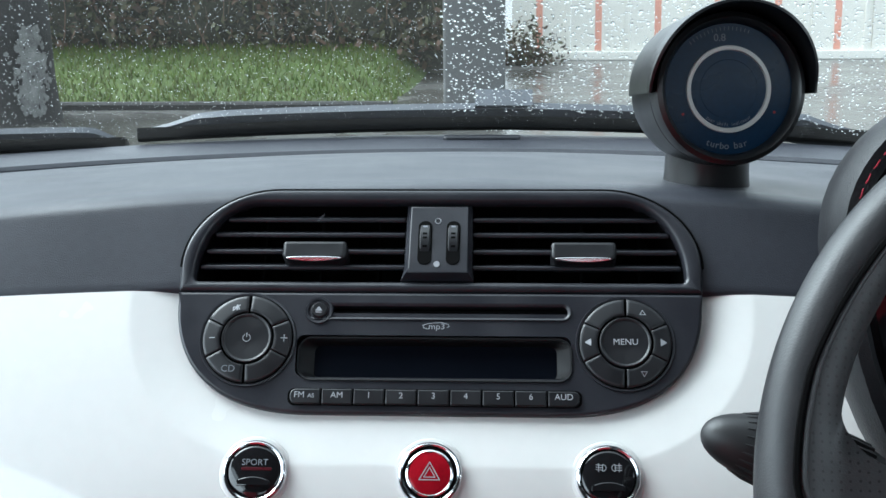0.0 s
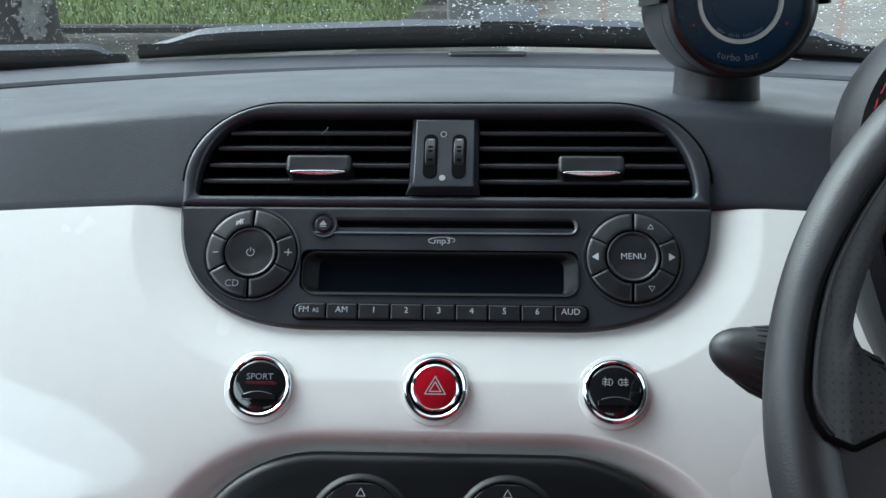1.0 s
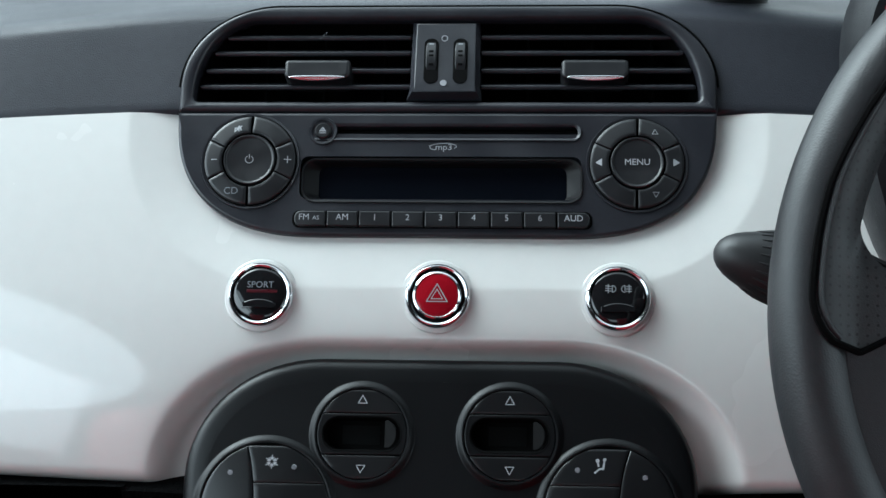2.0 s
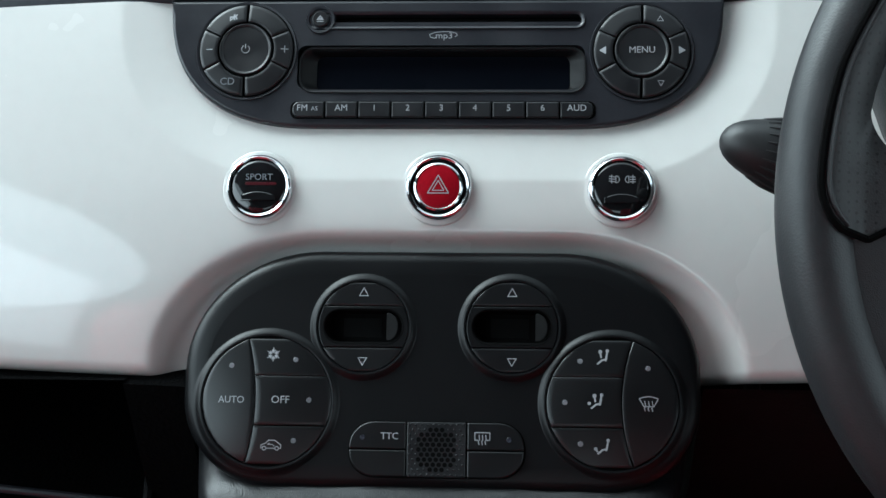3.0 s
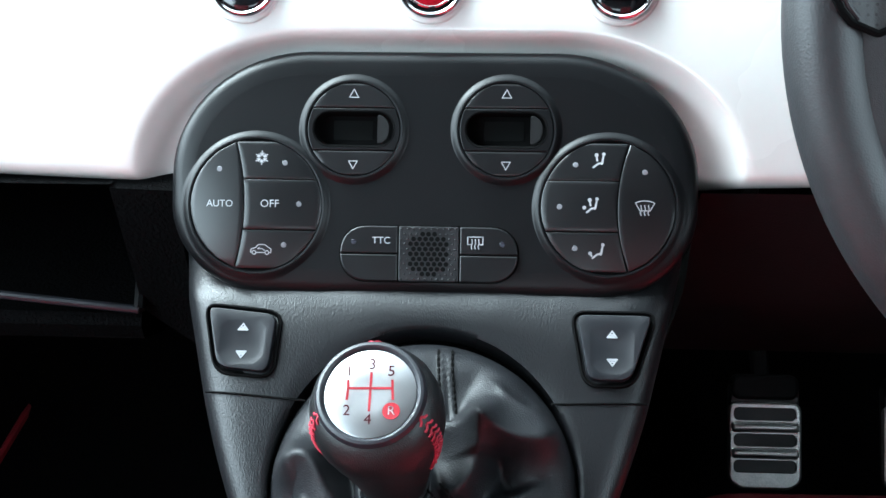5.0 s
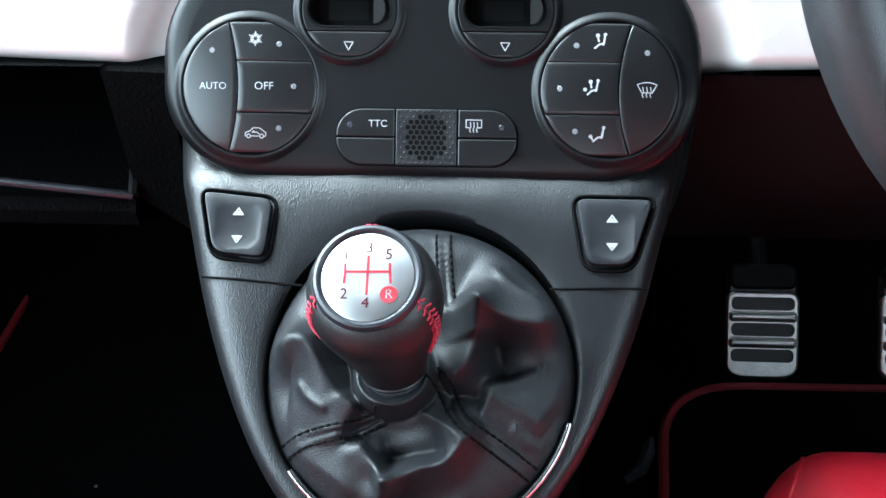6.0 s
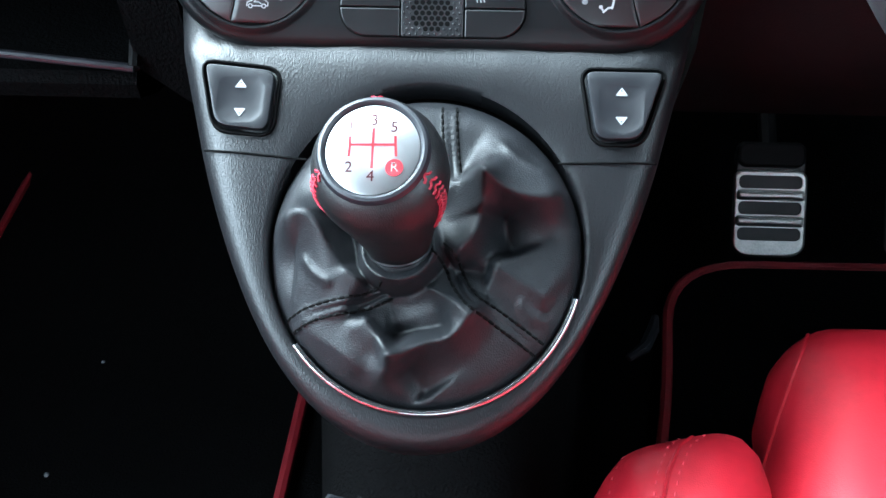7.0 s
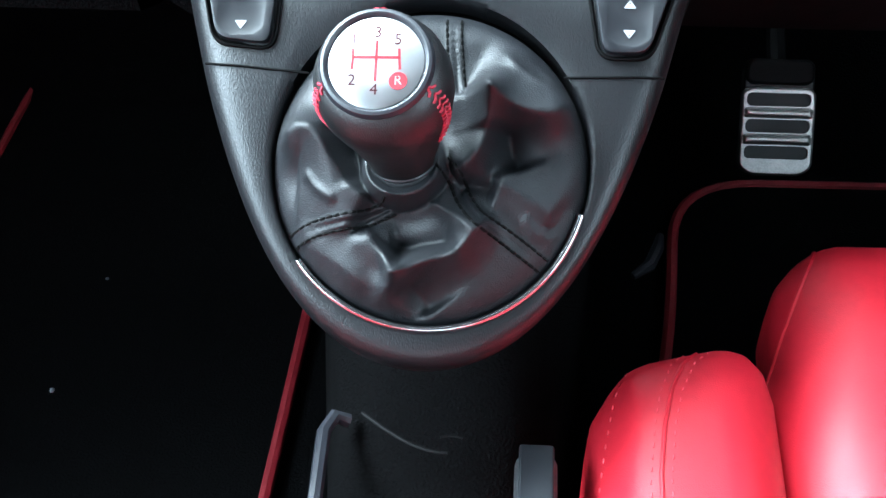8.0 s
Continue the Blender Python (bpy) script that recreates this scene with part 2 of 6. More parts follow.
# ---- mesh helpers ----
class Shell:
    """Collects points and faces of one mesh."""

    def __init__(self):
        self.v, self.f = [], []

    def rings(self, rows, cap0=False, cap1=False, closed=True):
        k, n = len(self.v), len(rows[0])
        for r in rows:
            self.v += [tuple(p) for p in r]
        for a in range(len(rows) - 1):
            for b in range(n if closed else n - 1):
                c = (b + 1) % n
                self.f.append((k + a * n + b, k + a * n + c, k + (a + 1) * n + c, k + (a + 1) * n + b))
        for wanted, row in ((cap0, rows[0]), (cap1, rows[-1])):
            if wanted:
                e = len(self.v)
                self.v += [tuple(p) for p in row]
                self.f += [tuple(e + i for i in t) for t in tessellate_polygon([[Vector(p) for p in row]])] if n > 8 else [tuple(range(e, e + n))]
        return self

    def plate(self, outline, h0, h1, r=0.0005, steps=3, back=True):
        """A slab over a flat outline (counter-clockwise), with a rounded front edge."""
        rows = [[(x, y, h0) for x, y in outline], [(x, y, h1 - r) for x, y in outline]]
        for k in range(1, steps + 1):
            a = k / steps * math.pi / 2
            rows.append([(x, y, h1 - r + r * math.sin(a)) for x, y in inset(outline, r * (1 - math.cos(a)))])
        return self.rings(rows, back, True)

    def pierced(self, outline, holes, h0, h1, r=0.0008, depth=0.004, steps=3):
        """A slab with a rounded front edge and openings with walls that go in by depth."""
        rows = [[(x, y, h0) for x, y in outline], [(x, y, h1 - r) for x, y in outline]]
        for k in range(1, steps + 1):
            a = k / steps * math.pi / 2
            rows.append([(x, y, h1 - r + r * math.sin(a)) for x, y in inset(outline, r * (1 - math.cos(a)))])
        self.rings(rows)
        loops = [[Vector(p) for p in rows[-1]]] + [[Vector((x, y, h1)) for x, y in o] for o in holes]
        k = len(self.v)
        self.v += [tuple(p) for loop in loops for p in loop]
        self.f += [tuple(k + i for i in t) for t in tessellate_polygon(loops)]
        for o in holes:
            self.rings([[(x, y, h1) for x, y in o], [(x, y, h1 - depth) for x, y in o]])
        return self

    def box(self, x0, x1, y0, y1, z0, z1, r=0.001):
        return self.plate([(x0, y0), (x1, y0), (x1, y1), (x0, y1)], z0, z1, r, 2)

    def tube(self, points, r, n=10, caps=True):
        pts = [Vector(p) for p in points]
        rows, ref = [], None
        for i, p in enumerate(pts):
            t = (pts[min(i + 1, len(pts) - 1)] - pts[max(i - 1, 0)]).normalized()
            if ref is None:
                ref = t.orthogonal().normalized()
            ref = (ref - t * ref.dot(t)).normalized()
            o = t.cross(ref)
            q = r[i] if isinstance(r, (list, tuple)) else r
            rows.append([p + q * (math.cos(a) * ref + math.sin(a) * o) for a in (2 * math.pi * k / n for k in range(n))])
        return self.rings(rows, caps, caps)

    def lathe(self, profile, n=40, cap0=False, cap1=False):
        """profile: rows of radius and height, turned round z."""
        return self.rings([[(r * math.cos(2 * math.pi * k / n), r * math.sin(2 * math.pi * k / n), h) for k in range(n)] for r, h in profile], cap0, cap1)

    def mesh(self, name, sharp=35):
        me = bpy.data.meshes.new(name)
        me.from_pydata(self.v, [], self.f)
        me.validate()
        bm = bmesh.new()
        bm.from_mesh(me)
        bmesh.ops.recalc_face_normals(bm, faces=bm.faces)
        bm.to_mesh(me)
        bm.free()
        me.shade_smooth()
        me.set_sharp_from_angle(angle=radians(sharp))
        return me


def inset(outline, d):
    if d == 0:
        return list(outline)
    n, out = len(outline), []
    for i, (x, y) in enumerate(outline):
        ax, ay = outline[i - 1]
        bx, by = outline[(i + 1) % n]
        e1, e2 = Vector((x - ax, y - ay)), Vector((bx - x, by - y))
        n1, n2 = (Vector((-e.y, e.x)).normalized() if e.length > 1e-9 else Vector((0, 0)) for e in (e1, e2))
        m = n1 + n2
        m = m / max(0.35, m.length_squared) * 2 if m.length > 1e-6 else n1
        out.append((x + m.x * d, y + m.y * d))
    return out


def rounded(x0, x1, y0, y1, corners, n=10, power=2.0):
    """A rectangle with elliptic corners; corners: (rx, ry) of the lower left, lower right, upper right and upper left one, or one radius. A power above 2 fills the corners."""
    if not isinstance(corners, (list, tuple)):
        corners = [(corners, corners)] * 4
    cx = ((x0, 1), (x1, -1), (x1, -1), (x0, 1))
    cy = ((y0, 1), (y0, 1), (y1, -1), (y1, -1))
    out = []
    for k, (rx, ry) in enumerate(corners):
        a0 = math.pi * (1 + k / 2)
        for i in range(n + 1):
            a = a0 + i / n * math.pi / 2
            c, q = (math.copysign(abs(w) ** (2 / power), w) for w in (math.cos(a), math.sin(a)))
            out.append((cx[k][0] + cx[k][1] * rx + rx * c, cy[k][0] + cy[k][1] * ry + ry * q))
    return out


def circle(r, n=48, x=0.0, y=0.0):
    return [(x + r * math.cos(2 * math.pi * k / n), y + r * math.sin(2 * math.pi * k / n)) for k in range(n)]


def span(y0, y1, left, right, n=16):
    """The outline between two curves x = left(y) and x = right(y)."""
    ys = [y0 + (y1 - y0) * k / n for k in range(n + 1)]
    return [(right(y), y) for y in ys] + [(left(y), y) for y in reversed(ys)]


def thing(name, m, label, category, group="", kind=""):
    ob = new(name)
    ob.empty_display_size = 0.02
    ob.matrix_world = m
    return tagged(ob, label, category, group, kind)


def part(name, shell, mat, parent, label="", m=None, sharp=35):
    me = shell.mesh(name, sharp) if isinstance(shell, Shell) else shell
    me.materials.clear()
    me.materials.append(mat)
    ob = new(name, me)
    ob.parent = parent
    if m is not None:
        ob.matrix_basis = m
    if label:
        ob["label"] = label
    return ob


def solid(name, shell, mat, label, category, kind="", group="", m=None, sharp=35):
    """A thing that is one mesh."""
    ob = part(name, shell, mat, None, "", m, sharp)
    return tagged(ob, label, category, group, kind)


def writing(text, size, mat, parent, x, y, h, name="lettering", turn=0.0, width=1.0, m=None):
    """Printed characters in the built-in font, as a thin mesh centred at x, y."""
    cu = bpy.data.curves.new("text", "FONT")
    cu.body, cu.size, cu.align_x, cu.align_y, cu.extrude, cu.resolution_u = text, size, "CENTER", "CENTER", 0.00005, 3
    tmp = bpy.data.objects.new("text", cu)
    scene.collection.objects.link(tmp)
    me = bpy.data.meshes.new_from_object(tmp)
    bpy.data.objects.remove(tmp)
    bpy.data.curves.remove(cu)
    me.transform(Matrix.Diagonal((width, 1, 1, 1)))
    return part(name, me, mat, parent, "", m @ pose(x, y, h, 0, 0, turn) if m is not None else pose(x, y, h, 0, 0, turn))


def lines(strokes, w, mat, parent, h, name="symbol", m=None):
    """A printed symbol made of thin flat strokes; strokes: rows of 2D points in millimetres."""
    s = Shell()
    for st in strokes:
        for (ax, ay), (bx, by) in zip(st, st[1:]):
            d = Vector((bx - ax, by - ay))
            if d.length < 1e-6:
                continue
            t = d.normalized() * w * 0.35
            o = Vector((-d.y, d.x)).normalized() * w * 0.42
            a, b = Vector((ax, ay)) - t, Vector((bx, by)) + t
            s.rings([[(p.x / 1000, p.y / 1000, z) for p in (a - o, b - o, b + o, a + o)] for z in (0, 0.00006)], False, True)
    return part(name, s, mat, parent, "", (m if m is not None else Matrix()) @ pose(0, 0, h))


def arc(x, y, r, a0, a1, n=10):
    return [(x + r * math.cos(radians(a0 + (a1 - a0) * k / n)), y + r * math.sin(radians(a0 + (a1 - a0) * k / n))) for k in range(n + 1)]


def smooth(t):
    t = min(1.0, max(0.0, t))
    return t * t * (3 - 2 * t)


# the leaning plane of the dashboard's face, and the flatter one of the console: x across, y up along it, z out of it
FACE = Matrix(((1, 0, 0, 0), (0, 0.5591, -0.8291, 0.6069), (0, 0.8291, 0.5591, 0.86), (0, 0, 0, 1)))
SLOPE = Matrix(((1, 0, 0, 0), (0, 0.7809, -0.6247, 0.4745), (0, 0.6247, 0.7809, 0.70), (0, 0, 0, 1)))


def on_face(x, y, h=0.0):
    return FACE @ Matrix.Translation((x / 1000, y / 1000, h / 1000))


# ---- dashboard ----
dash = thing("dashboard", Matrix(), "car dashboard with grained grey pad and glossy pearl white painted front", "dashboard")

STEREO_OUT = rounded(-0.1397, 0.1422, 0.0314, 0.0986, [(0.080, 0.067), (0.080, 0.067), (0.001, 0.001), (0.001, 0.001)], 24, 2.5)
VENT_OUT = rounded(-0.1397, 0.1427, 0.0990, 0.1588, [(0.001, 0.001), (0.001, 0.001), (0.052, 0.045), (0.052, 0.045)], 16)
CLIMATE_OUT = rounded(-0.1250, 0.1288, -0.1485, -0.0308, [(0.048, 0.044), (0.048, 0.044), (0.068, 0.060), (0.068, 0.060)], 16)
RECESS_OUT = rounded(-0.1460, 0.1520, -0.1900, -0.0240, [(0.02, 0.02), (0.02, 0.02), (0.090, 0.068), (0.090, 0.068)], 16)


def distance(px, py, outline):
    """Signed distance of many points to an outline; negative inside."""
    o = np.array(outline)
    a, b = o, np.roll(o, -1, axis=0)
    best, inside = np.full(px.shape, 9.0), np.zeros(px.shape, bool)
    for (ax, ay), (bx, by) in zip(a, b):
        dx, dy = bx - ax, by - ay
        t = np.clip(((px - ax) * dx + (py - ay) * dy) / max(dx * dx + dy * dy, 1e-12), 0, 1)
        best = np.minimum(best, np.hypot(px - ax - t * dx, py - ay - t * dy))
        with np.errstate(divide="ignore", invalid="ignore"):
            inside ^= ((ay > py) != (by > py)) & (px < (bx - ax) * (py - ay) / (by - ay) + ax)
    return np.where(inside, -best, best)


def painted_panel():
    us = np.concatenate([np.linspace(-0.66, -0.26, 40), np.arange(-0.2575, 0.2576, 0.0014), np.linspace(0.26, 0.66, 40)])
    ss = np.linspace(0, 1, 170)
    u, s = np.meshgrid(us, ss)
    vb, vt = -0.0955 + 0.09 * u ** 2, 0.1026 - 0.10 * u ** 2
    v = vb + (vt - vb) * s
    whole = rounded(-0.1397, 0.1422, 0.0314, 0.16, [(0.080, 0.067), (0.080, 0.067), (0.05, 0.05), (0.05, 0.05)], 24, 2.5)
    d = distance(u, v, whole)
    band = np.clip(1 - d / 0.027, 0, 1)
    h = 0.0044 - 0.06 * u ** 2 - np.where(v > 0.01, 0.45, 1.5) * (v - 0.01) ** 2 - 0.0046 * band - 10 * np.clip(-d - 0.0012, 0, 0.004)
    dr, dh = -distance(u, v, RECESS_OUT), distance(u, v, CLIMATE_OUT)
    dr = 0.5 * (dr + np.sqrt(dr ** 2 + 0.0018 ** 2))
    t = np.clip(dr, 0, None) / np.maximum(np.clip(dr, 0, None) + np.clip(dh, 0, None), 1e-6)
    h -= 0.0140 * (1 - (1 - t) ** 2)
    low = np.clip(1 - (v - vb) / 0.006, 0, 1)
    h -= 0.006 * (1 - np.sqrt(np.clip(1 - low ** 2, 0, 1)))
    rows = [[(u[0, i], vb[0, i] + 0.001, h[0, i] - 0.02) for i in range(len(us))]]
    rows += [[(u[k, i], v[k, i], h[k, i]) for i in range(len(us))] for k in range(len(ss))]
    rows += [[(u[-1, i], vt[-1, i], h[-1, i] - 0.01) for i in range(len(us))]]
    return Shell().rings(rows, closed=False)


part("painted_panel", painted_panel(), WHITE, dash, "glossy pearl white painted panel", FACE, 60)


inv_face = FACE.inverted()


def upper_pad():
    """The soft top: a face above the painted panel that rolls over to the top and runs to the windscreen."""
    rows = []
    gap = inset(rounded(-0.1397, 0.1427, 0.0700, 0.1588, [(0.001, 0.001), (0.001, 0.001), (0.052, 0.045), (0.052, 0.045)], 16), 0.0025)
    xs = [-0.68 + 0.53 * i / 24 for i in range(24)] + [-0.15 + 0.003 * i for i in range(101)] + [0.15 + 0.53 * i / 24 for i in range(1, 25)]
    for x in xs:
        cut = 0.1018 - 0.10 * x * x

        def at(v, h):
            p = FACE @ Vector((x, v, h - 0.06 * x * x))
            return (x, p.y, p.z)

        def sunk(p):
            q = inv_face @ Vector(p)
            deep = abs(x) < 0.15 and q.z > -0.03 and distance(np.array([q.x]), np.array([q.y]), gap)[0] < 0
            return tuple(FACE @ (q - Vector((0, 0, 0.06)))) if deep else tuple(p)
        row = [at(cut - 0.002, -0.014), at(cut, -0.003), at(cut + 0.001, -0.0008), at(cut + 0.003, 0.0)]
        row += [at(cut + 0.003 + (0.1555 - 0.22 * x * x - cut - 0.003) * k / 14, 0.0) for k in range(1, 15)]
        fall = 0.22 * x * x
        a, k, b = Vector(at(0.1555 - fall, 0)), Vector(at(0.1660 - fall, 0)), Vector((x, 0.738 - 0.32 * x * x, 0.9925 - 0.20 * x * x))
        row += [tuple((1 - t) ** 2 * a + 2 * t * (1 - t) * k + t * t * b) for t in (j / 12 for j in range(1, 13))]
        edge = Vector((x, 1.115 - 0.55 * x * x, 0.950 - 0.03 * x * x))
        row += [tuple(b.lerp(edge, t) + Vector((0, 0, 0.006 * math.sin(math.pi * t)))) for t in (j / 10 for j in range(1, 11))]
        row += [(x, edge.y + 0.003, edge.z - 0.002), (x, edge.y + 0.005, edge.z - 0.02)]
        rows.append([sunk(p) for p in row])
    return Shell().rings(rows, closed=False)


part("upper_pad", upper_pad(), PAD, dash, "dark grey grained soft pad", None, 60)
# the narrow defroster strip along the glass
strip = Shell()
strip.rings([[(x, 1.136 - 0.55 * x * x + a, 0.950 - 0.02 * x * x + b) for a, b in ((-0.002, -0.03), (0, -0.003), (0.003, 0), (0.05, 0.0015), (0.092, 0), (0.094, -0.006))] for x in (-0.66 + 1.32 * i / 60 for i in range(61))], closed=False)
part("defroster_strip", strip, PAD, dash, "grey strip along the glass")
# floor of the slot in the recess shade colour, so that it reads dark
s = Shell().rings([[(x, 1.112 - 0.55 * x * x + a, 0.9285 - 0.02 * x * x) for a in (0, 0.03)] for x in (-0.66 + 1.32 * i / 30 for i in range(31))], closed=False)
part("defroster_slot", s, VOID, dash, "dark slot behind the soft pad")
s = Shell().plate(rounded(-0.036, 0.036, -0.009, 0.009, 0.004), 0, 0.003, 0.001)
part("sensor_cover", s, PLASTIC, dash, "", pose(0.01, 1.19, 0.9513, -1))

# lower dashboard: shelf on the passenger's side, knee panel on the driver's side
# shelf inside is coloured near-zero black for its shade; the lip keeps plain plastic
low = Shell()
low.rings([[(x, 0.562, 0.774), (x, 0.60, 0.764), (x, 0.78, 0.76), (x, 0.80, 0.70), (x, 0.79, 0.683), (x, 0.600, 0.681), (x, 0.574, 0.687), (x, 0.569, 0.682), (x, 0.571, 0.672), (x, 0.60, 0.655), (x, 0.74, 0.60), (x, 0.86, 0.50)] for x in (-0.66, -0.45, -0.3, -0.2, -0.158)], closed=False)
part("glove_shelf", low, CARPETSHADE, dash, "open shelf with its shade painted black, and a rounded lip")
lip = Shell().tube([(x, 0.572, 0.6905 + 0.11 * (-0.1585 - x)) for x in (-0.66, -0.4, -0.25, -0.17, -0.1585)], 0.0023, 10)
part("shelf_lip", lip, PLASTIC, dash)
s = Shell().tube([(-0.1585, 0.572, 0.6905), (-0.1612, 0.60, 0.706), (-0.1632, 0.64, 0.716)], 0.0032, 8)
part("shelf_end_rib", s, DARK, dash)
# side block in the same painted shade as the shelf
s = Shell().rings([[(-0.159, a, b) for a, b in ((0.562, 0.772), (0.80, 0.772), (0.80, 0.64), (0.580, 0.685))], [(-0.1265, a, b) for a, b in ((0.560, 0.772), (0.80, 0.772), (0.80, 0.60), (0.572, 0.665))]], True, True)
part("shelf_side", s, CARPETSHADE, dash, "plastic side block painted in shade black")
s = Shell().tube([(x, 0.655, 0.742) for x in (-0.64, -0.4, -0.17)], 0.003, 6)
part("shelf_ridge", s, DARK, dash)
knee = Shell().rings([[(x, 0.562, 0.774), (x, 0.566, 0.768), (x, 0.585, 0.70), (x, 0.64, 0.62), (x, 0.75, 0.56), (x, 0.9, 0.55)] for x in (0.131, 0.2, 0.35, 0.5, 0.66)], closed=False)
part("knee_panel", knee, DARK, dash, "black plastic panel below the painted front")
s = Shell().tube([(0.2 + 0.04 * k, 0.655, 0.613) for k in range(9)], 0.0025, 6)
part("knee_panel_rib", s, DARK, dash)


# ---- air vents ----
vents = thing("air_vent_unit", FACE, "black plastic twin air vents with thin horizontal slats", "air vent")
inner = rounded(-0.1325, 0.1340, 0.1050, 0.1515, [(0.003, 0.003), (0.003, 0.003), (0.034, 0.043), (0.034, 0.043)], 16)
s = Shell()
s.rings([[(x, y, h) for x, y in o] for o, h in ((VENT_OUT, -0.03), (VENT_OUT, 0.0015), (inset(VENT_OUT, 0.0006), 0.0028), (inset(VENT_OUT, 0.0018), 0.0034), (inset(inner, -0.0022), 0.0030), (inset(inner, -0.0008), 0.0024), (inner, 0.0008), (inner, -0.006))])
part("surround", s, PLASTIC, vents, "", None, 50)
rim_o = [(x, y) for x, y in inset(VENT_OUT, -0.0009) if y > 0.1005]
part("edge_gap", Shell().tube([(x, y, 0.0002) for x, y in rim_o], 0.0008, 6), VOID, vents, "dark gap round the vents")
# duct walls and back carry their shade as colour
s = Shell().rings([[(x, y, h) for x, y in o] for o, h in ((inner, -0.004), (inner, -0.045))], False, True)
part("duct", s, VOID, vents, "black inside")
SLATS = ((0.1428, -0.1175, 0.1205), (0.1338, -0.1240, 0.1270), (0.1238, -0.1282, 0.1308), (0.1146, -0.1308, 0.1326))
for y, xa, xb in SLATS:
    for x0, x1 in ((xa, -0.0175), (0.0195, xb)):
        s = Shell().plate(rounded(x0, x1, -0.0013, 0.0013, 0.0010, 4), -0.014, 0.0, 0.0010, 4)
        part("slat", s, PLASTIC, vents, "", pose(0, y, -0.0030, 26))
# vanes deep in the duct take the same shade colour
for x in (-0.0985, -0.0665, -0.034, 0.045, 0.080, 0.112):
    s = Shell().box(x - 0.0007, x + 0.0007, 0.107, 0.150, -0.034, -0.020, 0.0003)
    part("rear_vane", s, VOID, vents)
for x in (-0.0665, 0.0798):
    tab = part("slider_tab", Shell().plate(rounded(-0.0176, 0.0176, -0.0060, 0.0054, [(0.0045, 0.0035), (0.0045, 0.0035), (0.0022, 0.0022), (0.0022, 0.0022)], 8), -0.012, 0.0042, 0.0022, 6), BUTTON, vents, "", pose(x, 0.1222, 0.0010, -4))
    part("chrome_strip", Shell().plate([(0.0150 * math.cos(a), 0.0014 * math.sin(a) - 0.0006 * (1 - math.cos(a) ** 2)) for a in (2 * math.pi * k / 40 for k in range(40))], 0, 0.0014, 0.0006), SATIN, tab, "chrome strip with red reflection", pose(0, -0.0047, 0.0034, 30))
col = [(-0.0192, 0.1063), (0.0206, 0.1063), (0.0196, 0.1120), (0.0192, 0.1515), (-0.0168, 0.1515), (-0.0172, 0.1120)]
lean = lambda y, h: h - 0.13 * max(0.0, y - 0.112) - (0.0022 if y < 0.108 else 0.0)  # noqa: E731
part("centre_column", Shell().rings([[(x, y, lean(y, h)) for x, y in o] for o, h in ((col, -0.03), (col, 0.0022), (inset(col, 0.0004), 0.0027), (inset(col, 0.0024), 0.0062), (inset(col, 0.0030), 0.0064))], False, True), PLASTIC, vents)
for x in (-0.0062, 0.0092):
    well = rounded(-0.0038, 0.0038, -0.0134, 0.0134, 0.0036)
    part("wheel_well", Shell().plate(well, 0.0, 0.0006, 0.0002), VOID, vents, "", pose(x, 0.1267, 0.0043, -7.4))
    w = Shell().lathe([(0.004, -0.0029), (0.0212, -0.0029), (0.0220, -0.0022), (0.0220, 0.0022), (0.0212, 0.0029), (0.004, 0.0029)], 56, True, True)
    wheel = part("thumb_wheel", w, BUTTON, vents, "ribbed black thumb wheel", pose(x, 0.1267, -0.0157, 0, 90, 0))
    for k in (-4, -2, -1, 1):
        a = radians(k * 6.6)
        s = Shell().box(-0.0012, 0.0012, -0.0006, 0.0006, 0.0212, 0.02215, 0.0001)
        part("rib", s, DIMINK if k == -4 else VOID, wheel, "", pose(0, 0, 0, 0, -90, 0) @ pose(0, 0, 0, math.degrees(a)))
lines([arc(0.6, 140.1, 1.5, 0, 360, 20)], 0.7, INK, vents, 0.0030, "vent_mark")
part("vent_mark", Shell().plate(circle(0.0017, 20), 0, 0.0001, 0.00002, 1), INK, vents, "", pose(0.0006, 0.1136, 0.0066))
lines([[(-65, 142.6), (-63, 145)], [(-66.5, 141), (-65, 142.6)]], 0.22, DIMINK, vents, 0.0002, "dust_fibre")


# ---- car stereo ----
def dome(ob, radius, rise, leave=("bed",)):
    """Lifts all the parts of a round button group on to a shallow dome."""
    for c in ob.children:
        if c.name.split(".")[0] in leave:
            continue
        for v in c.data.vertices:
            q = c.matrix_basis @ v.co
            v.co.z += rise * (1 - (q.x * q.x + q.y * q.y) / radius ** 2)


stereo = thing("car_stereo", FACE, "black built-in car stereo with round dials and display", "car stereo")
SLOT_O = rounded(-0.0550, 0.0712, 0.0866, 0.0911, 0.0012, 4)
WELL_O = rounded(-0.0732, 0.0726, 0.0512, 0.0744, 0.0045, 6)
part("faceplate", Shell().pierced(STEREO_OUT, [SLOT_O, WELL_O], -0.03, 0.0030, 0.0018, 0.0060), PLASTIC, stereo, "", None, 50)
TOP = 0.0031


